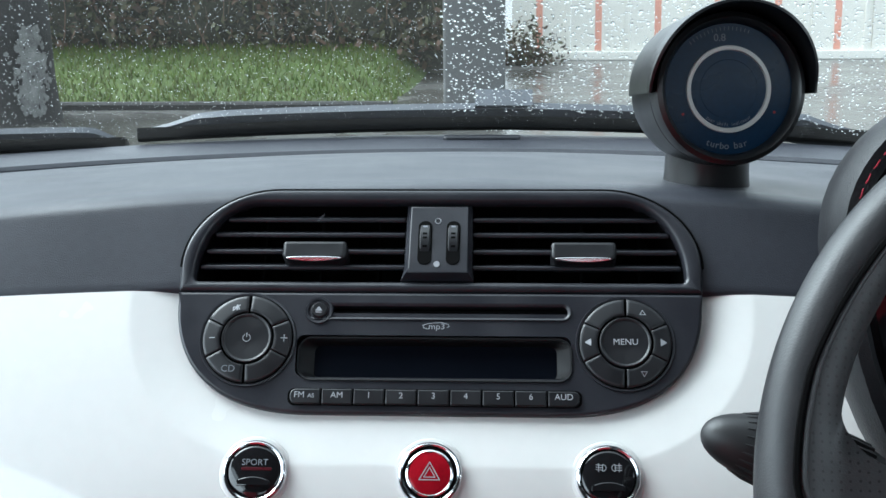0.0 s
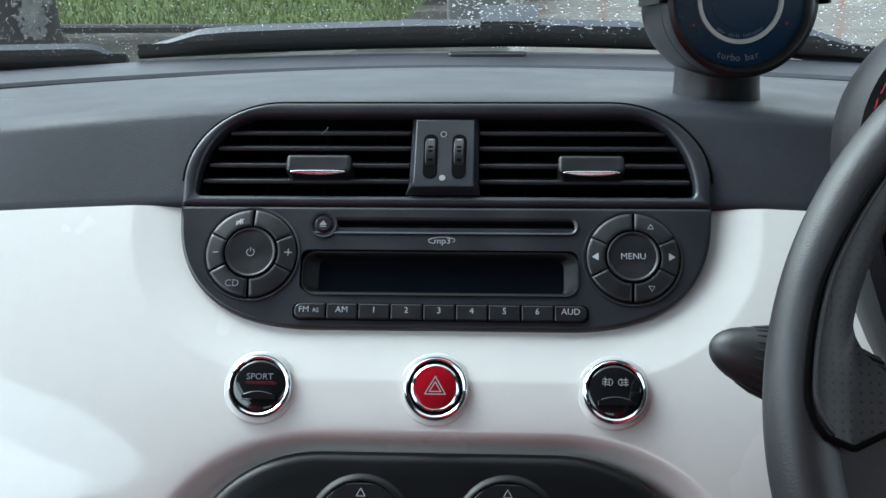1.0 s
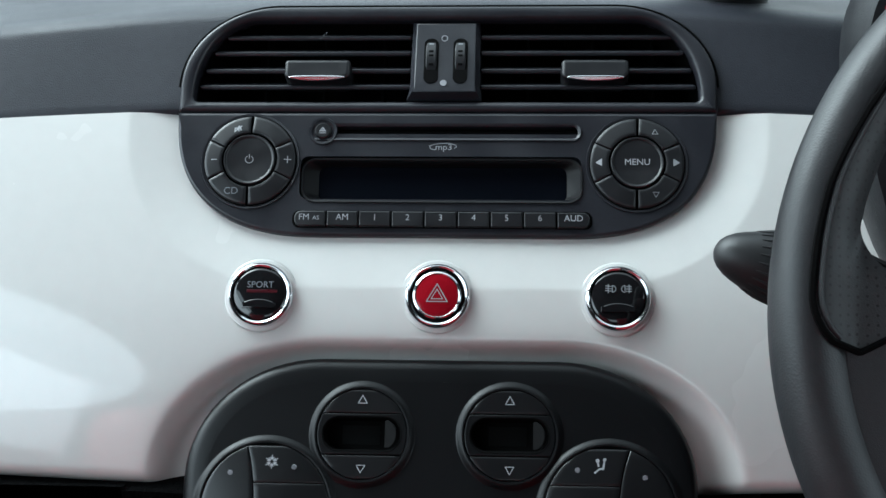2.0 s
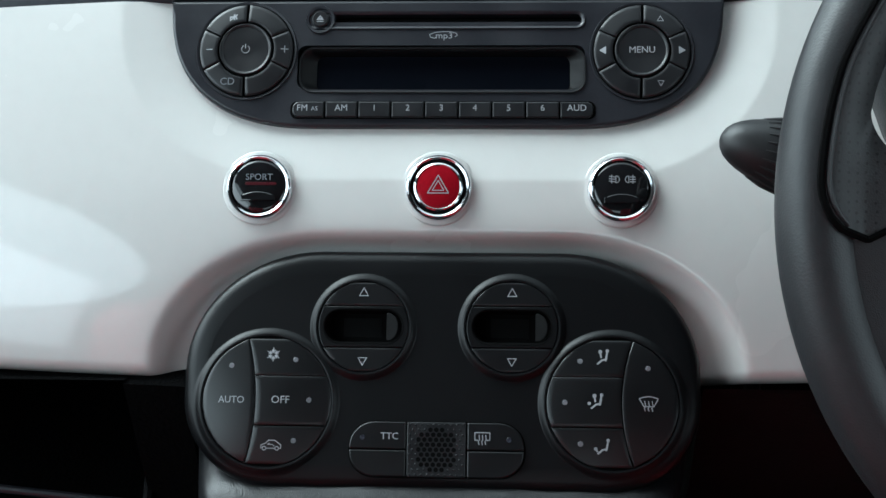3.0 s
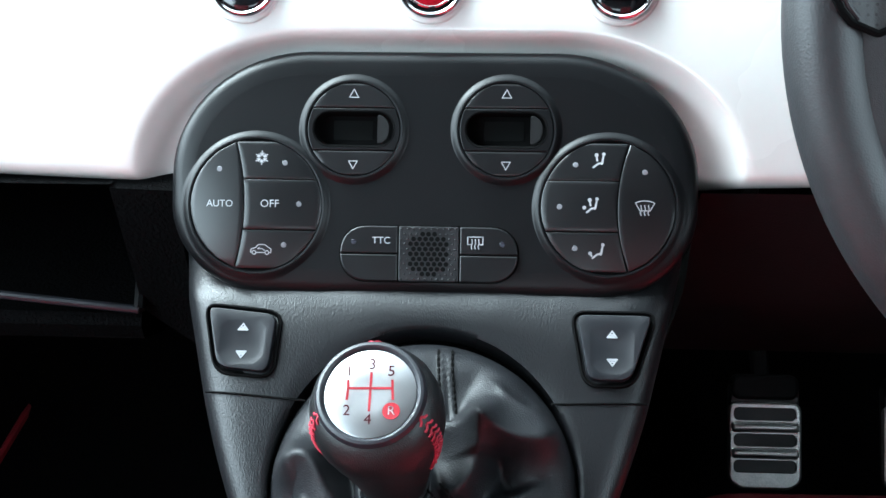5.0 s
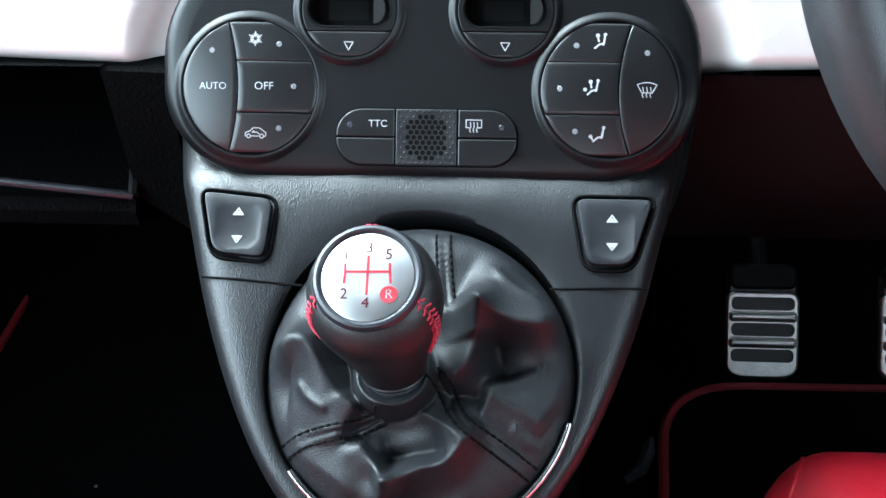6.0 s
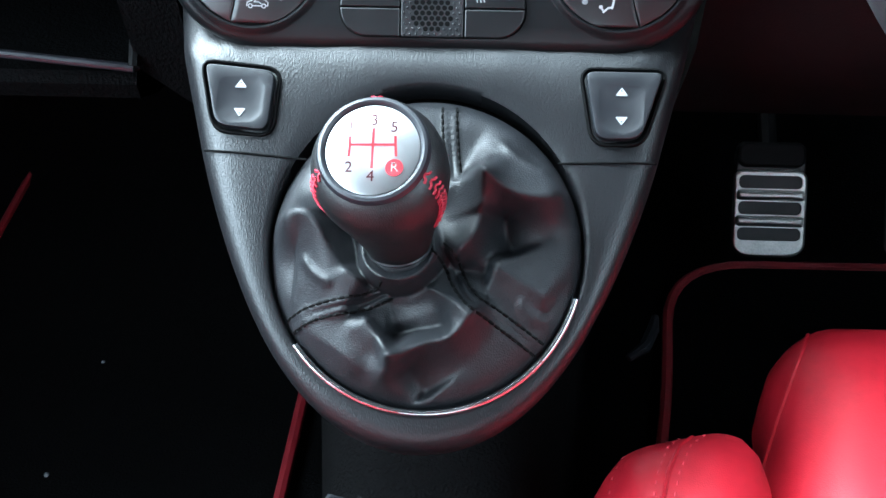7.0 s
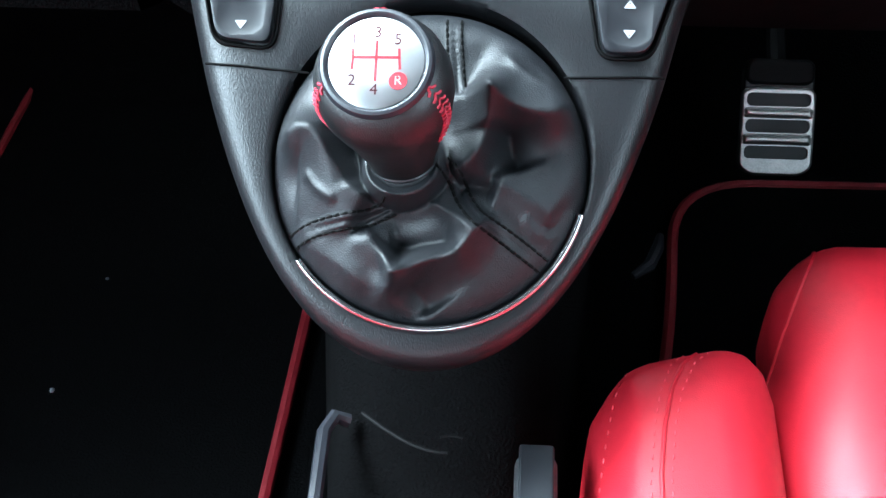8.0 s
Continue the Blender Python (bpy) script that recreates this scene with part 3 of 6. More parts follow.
def ring_key(r0, r1, a0, a1, gap=0.0003, lo=0.0003, hi=0.0016, e=0.0004):
    """A key that is a piece of a ring, with rounded edges."""
    rows, n = [], 14
    for j in range(-2, n + 3):
        t = min(max(j, 0), n) / n
        fall = {-2: hi - lo, -1: e, n + 1: e, n + 2: hi - lo}.get(j, 0.0)
        row = []
        for r, z in ((r0, lo), (r0, hi - max(e, fall)), *((r0 + e + (r1 - r0 - 2 * e) * i / 6, hi - fall) for i in range(7)), (r1, hi - max(e, fall)), (r1, lo)):
            side = (gap + (e if 0 <= j <= n else 0.0)) / r
            a = radians(a0) + side + (radians(a1 - a0) - 2 * side) * t
            row.append((r * math.cos(a), r * math.sin(a), z))
        rows.append(row)
    return Shell().rings(rows, closed=False)


def dial(x, y, marks, centre):
    """A ring of six buttons round a central knob."""
    rim = part("dial_rim", Shell().lathe([(0.0262, -0.0005), (0.0258, 0.0007), (0.0247, 0.0004), (0.0240, -0.0012)], 64), PLASTIC, stereo, "", pose(x, y, TOP))
    part("dial_bed", Shell().plate(circle(0.0246, 64), 0.0, 0.0004, 0.0001, 1), VOID, rim)
    for a0, a1 in ((-25, 26), (26, 88), (90, 153), (153, 206), (206, 268), (270, 335)):
        part("ring_button", ring_key(0.0146, 0.0240, a0, a1), BUTTON, rim, "", None, 50)
    knob = part("knob", Shell().lathe([(0.0136, 0.0002), (0.0135, 0.0031), (0.0130, 0.0037), (0.0123, 0.0035), (0.0118, 0.0030), (0.005, 0.0028)], 56, False, True), BUTTON, stereo, "", pose(x, y, TOP))
    for st, w, mx, my in marks:
        lines([[(px + mx, py + my) for px, py in q] for q in st], w, INK, rim, 0.0017)
    dome(rim, 0.0250, 0.0024, ("dial_bed",))
    if centre == "power":
        lines([arc(0, 0, 2.0, 125, 415, 18), [(0, 0.6), (0, 2.6)]], 0.5, INK, knob, 0.0031)
    else:
        writing(centre, 0.0047, INK, knob, 0, 0, 0.0031, width=1.02)
    return rim


tri_up, tri_dn = [(-1.5, -1.2), (1.5, -1.2), (0, 1.4), (-1.5, -1.2)], [(-1.5, 1.2), (1.5, 1.2), (0, -1.4), (-1.5, 1.2)]
fill_l = [[(-1.4, 0), (1.2, 1.6), (1.2, -1.6), (-1.4, 0)], [(-0.6, 0), (0.8, 0.8), (0.8, -0.8), (-0.6, 0)], [(0, 0), (0.8, 0)]]
fill_r = [[(-x, y) for x, y in q] for q in fill_l]
mute = [[(-1.6, -1.4), (2, 1.8)], [(-1.5, 0.6), (0, 0.6), (0.6, 1.8), (0.6, -1.0)], [(-1.5, -0.6), (-1.5, 0.6)], [(1.2, 0.8), (1.8, -0.6)]]
rim = dial(-0.0996, 0.0715, [([[(-1.4, 0), (1.4, 0)]], 0.5, -18.7, 0), ([[(-1.7, 0), (1.7, 0)], [(0, -1.7), (0, 1.7)]], 0.55, 20.0, 0.2), (mute, 0.7, -7.0, 16.6)], "power")
writing("CD", 0.0053, DIMINK, rim, -0.0087, -0.0171, 0.0030)
dial(0.1008, 0.0707, [([tri_up], 0.35, 9.2, 16.4), ([tri_dn], 0.35, 9.2, -17.0), (fill_l, 0.7, -19.4, 0), (fill_r, 0.7, 19.7, 0)], "MENU")

# disc slot with the eject button, maker's mark, display
slot = rounded(-0.0700, 0.0730, 0.0826, 0.0930, 0.005)
part("slot_surround", Shell().rings([[(x, y, h) for x, y in o] for o, h in ((slot, TOP - 0.001), (inset(slot, 0.0005), TOP + 0.0007), (inset(slot, 0.0010), TOP + 0.0006), (inset(slot, 0.0022), TOP - 0.0004))]), PLASTIC, stereo)
part("eject_surround", Shell().lathe([(0.0078, -0.001), (0.0072, 0.0008), (0.0060, 0.0006), (0.0050, -0.0010)], 40, False, True), PLASTIC, stereo, "", pose(-0.0620, 0.0880, TOP))
eject = part("eject_button", Shell().lathe([(0.0043, 0), (0.0042, 0.0012), (0.0036, 0.0018)], 32, False, True), BUTTON, stereo, "", pose(-0.0620, 0.0880, TOP))
lines([[(-1.6, -0.5), (1.6, -0.5), (0, 1.5), (-1.6, -0.5)], [(-0.8, 0), (0.8, 0)], [(-0.3, 0.6), (0.3, 0.6)], [(-1.6, -1.5), (1.6, -1.5)]], 0.5, INK, eject, 0.0019)
part("disc_slot", Shell().plate(rounded(-0.0545, 0.0707, 0.0856, 0.0901, 0.0012), 0, 0.0005, 0.0001, 1), VOID, stereo, "", pose(0, 0, TOP - 0.0060))
lines([[(-1.5, 2.0), (-4.5, 1.6), (-7, 0.6), (-6.4, -0.8), (-4.4, -1.4), (-3.6, -0.9)], [(-1.5, 2.0), (3, 2.2), (6.6, 1.2), (7.0, 0.2), (6, -0.6)]], 0.45, INK, stereo, TOP + 0.0001, "format_mark", pose(0.0010, 0.0794, 0))
writing("mp3", 0.0046, INK, stereo, 0.0014, 0.0793, TOP + 0.0001, width=1.1)
well = rounded(-0.0724, 0.0733, 0.0490, 0.0736, 0.0078)
glass_o = rounded(-0.0640, 0.0652, 0.0517, 0.0704, 0.004)
part("display_surround", Shell().rings([[(x, y, h) for x, y in o] for o, h in ((well, TOP - 0.001), (inset(well, 0.0005), TOP + 0.0008), (inset(well, 0.0013), TOP + 0.0006), (inset(well, 0.0024), TOP - 0.0010), (glass_o, TOP - 0.0066))]), PANELKEY, stereo)
part("display", Shell().plate(glass_o, -0.002, 0.0004, 0.0001, 1), SCREEN, stereo, "switched-off dark display", pose(0, 0, TOP - 0.0068))
BX = (-75.1, -58.2, -41.5, -24.7, -7.8, 9.2, 26.0, 42.9, 59.9, 77.0)
part("preset_bed", Shell().plate(rounded(-0.0760, 0.0779, 0.0358, 0.0450, 0.0035), 0, 0.0004, 0.0001, 1), VOID, stereo, "", pose(0, 0, TOP - 0.0002))
for k, label in enumerate(("FM", "AM", "1", "2", "3", "4", "5", "6", "AUD")):
    a, b = BX[k] / 1000 + 0.0004, BX[k + 1] / 1000 - 0.0004
    e = 0.0034
    cr = [(e if k == 0 else 0.0004,) * 2, (e if k == 8 else 0.0004,) * 2, (e if k == 8 else 0.0004,) * 2, (e if k == 0 else 0.0004,) * 2]
    y0 = 0.0364 - 0.0002 * k / 8
    key = part("preset_button", Shell().plate(rounded(a, b, y0, y0 + 0.0081, cr, 5), 0, 0.0018, 0.0007), BUTTON, stereo, "", pose(0, 0, TOP))
    if label == "FM":
        writing("FM", 0.0046, INK, key, (a + b) / 2 - 0.0030, 0.0410, 0.0019)
        writing("AS", 0.0031, INK, key, (a + b) / 2 + 0.0032, 0.0406, 0.0019)
    else:
        writing(label, 0.0046, INK, key, (a + b) / 2, 0.0410, 0.0019)


# ---- round push switches in the painted panel ----
def push_switch(x, y, mat, label):
    ob = thing("push_switch", on_face(x, y, 4.1), label, "switch", "round switches in the white panel")
    part("seat_ring", Shell().lathe([(0.0190, -0.0010), (0.0184, -0.0003), (0.0176, -0.0001), (0.0166, -0.0003)], 56), WHITE, ob)
    part("chrome_bezel", Shell().lathe([(0.0167, -0.001), (0.0166, 0.0018), (0.0160, 0.0034), (0.0150, 0.0041), (0.0141, 0.0037), (0.0136, 0.0022)], 64), CHROME, ob, "polished chrome bezel")
    return ob


sport = push_switch(-89.8, 0.0, GLOSS, "round gloss black sport switch in a chrome bezel")
cap = part("cap", Shell().lathe([(0.0137, 0.0018), (0.0134, 0.0030), (0.0120, 0.0038), (0.006, 0.0042)], 56, False, True), GLOSS, sport, "gloss black cap")
writing("SPORT", 0.0046, DIMINK, cap, 0.0004, 0.0044, 0.0043)
part("indicator_bar", Shell().plate(rounded(-0.0068, 0.0090, -0.0008, 0.0008, 0.0007), 0, 0.0002, 0.0001, 1), DARKRED, cap, "dark red bar", pose(0.0002, 0.0012, 0.0041))
part("finger_ridge", Shell().plate([(-0.0085 + 0.017 * k / 12, 0.0012 - 0.0020 * (k / 6 - 1) ** 2) for k in range(13)][::-1] + [(-0.0085, -0.0036), (0.0085, -0.0036)], 0, 0.0014, 0.0006, 2), GLOSS, cap, "", pose(0, -0.0040, 0.0036))
hazard = push_switch(0.1, 0.1, REDGLOSS, "round red hazard warning switch in a chrome bezel")
part("groove", Shell().lathe([(0.0138, 0.0016), (0.0116, 0.0016)], 48), GLOSS, hazard)
part("inner_ring", Shell().lathe([(0.0122, 0.0012), (0.0121, 0.0036), (0.0113, 0.0040), (0.0106, 0.0034)], 56), CHROME, hazard)
cap = part("cap", Shell().lathe([(0.0110, 0.0024), (0.0106, 0.0036), (0.008, 0.0043), (0.004, 0.0046)], 56, False, True), REDGLOSS, hazard, "translucent red cap")
for r, w in ((6.0, 0.55), (3.3, 0.5)):
    lines([[(r * math.cos(radians(a)), r * math.sin(radians(a)) - 0.4) for a in (90, 210, 330, 90)]], w, INK, cap, 0.0047)
fog = push_switch(90.2, -0.3, GLOSS, "round gloss black fog light switch in a chrome bezel")
cap = part("cap", Shell().lathe([(0.0137, 0.0018), (0.0134, 0.0030), (0.0120, 0.0038), (0.006, 0.0042)], 56, False, True), GLOSS, fog, "gloss black cap")
lines([arc(-2.9, 4.4, 1.7, -90, 90, 10) + [(-2.9, 2.7)], [(-3.4, 5.6), (-6.2, 5.9)], [(-3.4, 4.4), (-6.2, 4.7)], [(-3.4, 3.2), (-6.2, 3.5)], [(-4.9, 6.6), (-4.9, 2.4)],
       arc(3.4, 4.4, 1.7, 90, 270, 10) + [(3.4, 6.1)], [(4.0, 5.6), (6.6, 5.6)], [(4.0, 4.4), (6.6, 4.4)], [(4.0, 3.2), (6.6, 3.2)], [(5.4, 6.6), (5.4, 2.4)]], 0.42, INK, cap, 0.0042)
part("finger_ridge", Shell().plate([(-0.0085 + 0.017 * k / 12, 0.0012 - 0.0020 * (k / 6 - 1) ** 2) for k in range(13)][::-1] + [(-0.0085, -0.0036), (0.0085, -0.0036)], 0, 0.0014, 0.0006, 2), GLOSS, cap, "", pose(0, -0.0040, 0.0036))


# ---- climate control panel ----
climate = thing("climate_control_panel", FACE, "black climate control panel with round button groups", "control panel")
s = Shell()
s.rings([[(x, y, h) for x, y in o] for o, h in ((CLIMATE_OUT, -0.030), (CLIMATE_OUT, -0.0050), (inset(CLIMATE_OUT, 0.0010), -0.0022), (inset(CLIMATE_OUT, 0.0030), -0.0004), (inset(CLIMATE_OUT, 0.0065), 0.0006), (inset(CLIMATE_OUT, 0.0120), 0.0009))])
s.pierced(inset(CLIMATE_OUT, 0.0120), [circle(0.0216, 48, -0.0359, -0.0691), circle(0.0217, 48, 0.0371, -0.0687)], 0.00088, 0.0009, 0.00001, 0.010, 1)
part("faceplate", s, PANEL, climate, "", None, 60)


def bezel(x, y, r):
    ob = part("bezel", Shell().lathe([(r + 0.0056, 0.0003), (r + 0.0044, 0.0008), (r + 0.0032, 0.0022), (r + 0.0022, 0.0034), (r + 0.0013, 0.0039), (r + 0.0005, 0.0037), (r, 0.0018)], 72), PANEL, climate, "", pose(x / 1000, y / 1000, 0.0004) @ Matrix.Diagonal((1, 1, 0.6, 1)))
    if r > 0.03:
        part("bed", Shell().plate(circle(r, 64), -0.0010, 0.0018, 0.0001, 1), VOID, ob)
    else:
        part("bed", Shell().plate(circle(r, 64), -0.0150, -0.0140, 0.0001, 1), VOID, ob)
    return ob


def domed_key(y0, y1, left, right, h, e=0.0005):
    """A key between two curves, with a fine rounded edge and a face cut into many small pieces."""
    rows = []
    n = 14
    for j in range(-2, n + 3):
        t = min(max(j, 0), n) / n
        y = y0 + e + (y1 - y0 - 2 * e) * t
        y = y0 if j < 0 else y1 if j > n else y
        fall = {-2: 0.0022, -1: 0.0004, n + 1: 0.0004, n + 2: 0.0022}.get(j, 0.0)
        a, b = left(y), right(y)
        a, b = min(a, (a + b) / 2), max(b, (a + b) / 2)
        w = max(b - a, 0.0004)
        k = min(e, w * 0.3)
        row = [(a, y, h - 0.0022), (a, y, h - max(fall, 0.0004))]
        row += [(a + k + (w - 2 * k) * i / n, y, h - fall) for i in range(n + 1)]
        row += [(a + w, y, h - max(fall, 0.0004)), (a + w, y, h - 0.0022)]
        rows.append(row)
    return Shell().rings(rows, closed=False)


def key(ob, y0, y1, left, right, h=0.0036):
    return part("button", domed_key(y0, y1, left, right, h), PANELKEY, ob, "", None, 50)


def dot(ob, x, y, h=0.0037, mat=LED):
    part("indicator_light", Shell().plate(circle(0.0013, 16), 0, 0.0002, 0.0001, 1), mat, ob, "", pose(x / 1000, y / 1000, h))


def chord(r):
    return lambda y: math.sqrt(max(1e-8, r * r - y * y))


R = 0.0316
ring = chord(R)
cut_l = lambda y: -0.0052 - 0.0046 * (y / 0.03) ** 2  # noqa: E731
cut_r = lambda y: 0.0042 + 0.0056 * (y / 0.03) ** 2  # noqa: E731
left = bezel(-82.4, -106.1, R)
g = 0.0003
key(left, -0.0299, 0.0299, lambda y: -ring(y), lambda y: cut_l(y) - g, 0.0041)
for y0, y1 in ((0.0124 + g, 0.0303), (-0.0118 + g, 0.0124 - g), (-0.0303, -0.0118 - g)):
    key(left, y0, y1, lambda y: cut_l(y) + g, ring)
writing("AUTO", 0.0047, INK, left, -0.0170, 0.0003, 0.0043)
writing("OFF", 0.0052, INK, left, 0.0072, 0.0005, 0.0038)
for x, y in ((-17.6, 17.0), (14.0, 20.2), (21.1, 0.6), (14.1, -19.0)):
    dot(left, x, y, 0.0043 if x < 0 else 0.0038)
flake = []
for k in range(6):
    c, q = math.cos(radians(60 * k + 30)), math.sin(radians(60 * k + 30))
    flake += [[(0.9 * c, 0.9 * q), (3.3 * c, 3.3 * q)], [(2.2 * c - 0.8 * q, 2.2 * q + 0.8 * c), (1.6 * c, 1.6 * q), (2.2 * c + 0.8 * q, 2.2 * q - 0.8 * c)]]
lines([[(x + 2.8, y + 22.6) for x, y in q] for q in flake + [arc(0, 0, 1.5, 0, 360, 12)]], 0.5, INK, left, 0.0038)
lines([[(x + 3.1, y - 21.4) for x, y in q] for q in ([(-4.8, -1.4), (-4.6, 0.2), (-2.6, 0.9), (-1.0, 2.4), (2.0, 2.4), (4.2, 0.8), (5.0, 0.2), (4.8, -1.4), (3.8, -1.4)], [(2.0, -1.4), (-2.2, -1.4)], arc(3.0, -1.4, 0.9, 0, 360, 10), arc(-3.2, -1.4, 0.9, 0, 360, 10), [(-1.4, 0.4), (0.8, 0.4), (1.8, -0.4)], [(-1.4, 0.4), (-0.6, 1.0)])], 0.5, INK, left, 0.0038)
dome(left, R, 0.0042)
right = bezel(85.7, -105.0, R)
key(right, -0.0299, 0.0299, lambda y: cut_r(y) + g, ring, 0.0041)
for y0, y1 in ((0.0126 + g, 0.0303), (-0.0116 + g, 0.0126 - g), (-0.0303, -0.0116 - g)):
    key(right, y0, y1, lambda y: -ring(y), lambda y: cut_r(y) - g)
for x, y in ((16.9, 17.0), (-15.6, 20.1), (-22.9, 0.2), (-15.4, -19.4)):
    dot(right, x, y, 0.0043 if x > 0 else 0.0038)
lines([[(x + 17.1, y + 0.5) for x, y in q] for q in (arc(0, -7.2, 10.2, 64, 116, 10), [(-4.5, 1.9), (-2.4, -1.7), (2.4, -1.7), (4.5, 1.9)], [(-1.8, -3.8), (-2.2, -2.6), (-1.6, -1.4), (-2.0, 0.8)], [(0, -3.8), (-0.4, -2.6), (0.2, -1.4), (-0.2, 0.8)], [(1.8, -3.8), (1.4, -2.6), (2.0, -1.4), (1.6, 0.8)])], 0.55, INK, right, 0.0043)
FIGURE = [[(2.4, 3.0), (1.9, -0.6), (-0.2, -1.1), (-2.2, -2.8)], [(2.0, 1.0), (1.6, -1.2)], arc(2.5, 3.5, 0.35, 0, 360, 8)]
up_blow, low_blow = [arc(-0.9, 3.0, 0.5, 0, 360, 8), [(-0.9, 2.6), (-0.5, 0.4)]], [arc(-3.4, -0.6, 0.4, 0, 360, 8), [(-3.4, -0.6), (-2.6, -1.8)]]
for x, y, q in ((-5.0, 21.8, FIGURE + up_blow), (-7.9, 0.5, FIGURE + up_blow + low_blow[:1]), (-4.8, -21.0, FIGURE + low_blow)):
    lines([[(a + x, b + y) for a, b in st] for st in q], 1.0, INK, right, 0.0038)
dome(right, R, 0.0042)
for x, y, r in ((-35.9, -69.1, 0.0222), (37.1, -68.7, 0.0223)):
    ob = bezel(x, y, r)
    edge = chord(r)
    key(ob, 0.0106, r - 0.0006, lambda v: -edge(v), edge)
    key(ob, -r + 0.0006, -0.0106, lambda v: -edge(v), edge)
    band = span(-0.0100, 0.0100, lambda v: -edge(v), edge, 14)
    hole = rounded(-0.0198, 0.0198, -0.0086, 0.0088, 0.0084, 8)
    part("display_surround", Shell().pierced(band, [hole], 0.0015, 0.0034, 0.0006, 0.004), PANEL, ob)
    win = part("display_window", Shell().rings([[(a, b, h) for a, b in o] for o, h in ((inset(hole, -0.0004), 0.0032), (hole, 0.0036), (inset(hole, 0.0008), 0.0030), (inset(hole, 0.0018), -0.0090))], False, True), VOID, ob, "deep black display window")
    part("display", Shell().plate(rounded(-0.0105, 0.0085, -0.0046, 0.0048, 0.0004, 2), 0, 0.0002, 0.0001, 1), LCD, win, "", pose(0, 0, -0.0088))
    # half-moon plate added in place of the lit right wall of the window
    part("window_end", Shell().plate(span(-0.0066, 0.0068, lambda v: 0.0118, lambda v: 0.0118 + math.sqrt(max(0, 1 - (v / 0.007) ** 2)) * 0.0058 + 0.0004, 8), 0, 0.0003, 0.0002, 1), LITEND, win, "", pose(0.0004, 0, -0.0014, 0, -20, 0))
    lines([[(a, b + 16.9) for a, b in ((-2.2, -1.7), (2.2, -1.7), (0, 2.2), (-2.2, -1.7))]], 0.5, INK, ob, 0.0038)
    lines([[(a, b - 16.9) for a, b in ((-2.1, 1.6), (2.1, 1.6), (0, -2.1), (-2.1, 1.6))]], 0.5, INK, ob, 0.0038)
bar = part("button_bar_bed", Shell().plate(rounded(-0.0418, 0.0440, -0.1420, -0.1146, 0.0125), 0.0006, 0.0014, 0.0002, 1), VOID, climate)
for x0, x1, y0, y1, cr in ((-41.2, -13.7, -128.2, -115.2, 3), (-41.2, -13.7, -141.4, -128.8, 0), (16.0, 43.4, -128.2, -115.2, 2), (16.0, 43.4, -141.4, -128.8, 1)):
    radii = [(0.0006, 0.0006)] * 4
    radii[cr] = (0.0125, 0.0118)
    part("button", Shell().plate(rounded(x0 / 1000, x1 / 1000, y0 / 1000, y1 / 1000, radii, 8), 0.0010, 0.0026, 0.0006), PANELKEY, climate)
writing("TTC", 0.0046, INK, climate, -0.0216, -0.1222, 0.0028)
dot(climate, -34.8, -122.9, 0.0027, DIMLED)
dot(climate, 36.2, -123.2, 0.0027, DIMLED)
lines([[(x + 23.3, y - 122.2) for x, y in q] for q in ([(-2.2, -1.2), (-3.6, -1.2), (-3.6, 2.4), (3.6, 2.4), (3.6, -1.2), (2.2, -1.2)], [(-1.6, -3.2), (-1.9, -2.0), (-1.4, -0.8), (-1.6, 1.2)], [(0, -3.2), (-0.3, -2.0), (0.2, -0.8), (0, 1.2)], [(1.6, -3.2), (1.3, -2.0), (1.8, -0.8), (1.6, 1.2)])], 0.55, INK, climate, 0.0028)
grille = part("speaker_grille", Shell().plate(rounded(-0.0131, 0.0154, -0.1414, -0.1152, 0.0008, 3), 0.0010, 0.0028, 0.0004), GRILLE, climate)
holes, studs = Shell(), Shell()
for j in range(11):
    for i in range(10):
        x, y = -0.0118 + 0.00285 * i + (0.00142 if j % 2 else 0), -0.1402 + 0.00238 * j
        if x > 0.0148:
            continue
        if abs(x - 0.0011) < 0.0095 and abs(y + 0.1283) < 0.0100 and math.hypot((x - 0.0011) / 0.0105, (y + 0.1283) / 0.011) < 1:
            holes.plate(circle(0.00118, 8, x, y), 0.0027, 0.00286, 0.00002, 1, False)
        else:
            studs.plate(circle(0.00055, 6, x, y), 0.0027, 0.0031, 0.0002, 1, False)
tagged(part("perforation", holes, VOID, grille), kind="stuff")
tagged(part("embossing", studs, GRILLE, grille), kind="stuff")


# ---- centre console with the gear lever ----
console = thing("centre_console", SLOPE, "grained black plastic centre console round the gear lever", "centre console")


def half_width(v):
    """Half the console's width at a height along its face, in millimetres."""
    if v > 13:
        return 106.0 + (v - 13) * 0.25
    q = (13 - v) / 135
    return 106.0 * math.sqrt(max(0, 1 - q * q)) * (1 - 0.34 * q * (1 - q)) * (1 - 0.13 * q * q)


def console_ring(centre, angle):
    """Where a ray from the hole's centre meets the console's outline."""
    cx, cy = centre
    dx, dy = math.cos(angle), math.sin(angle)
    lo, hi = 0.0, 400.0
    for _ in range(40):
        mid = (lo + hi) / 2
        x, y = cx + dx * mid, cy + dy * mid
        inside = -122 < y < 64.5 + 0.00045 * x * x + 26 + 6 * smooth((abs(x) - 70) / 30) and abs(x - 0.2) < half_width(y)
        lo, hi = (mid, hi) if inside else (lo, mid)
    return cx + dx * lo, cy + dy * lo


HOLE = (1.8, -30.0)
angles = [2 * math.pi * k / 240 for k in range(240)]
outer = [console_ring(HOLE, a) for a in angles]
hole = [(HOLE[0] + 71.4 * math.cos(a), HOLE[1] + (75.5 if math.sin(a) > 0 else 74.0) * math.sin(a)) for a in angles]


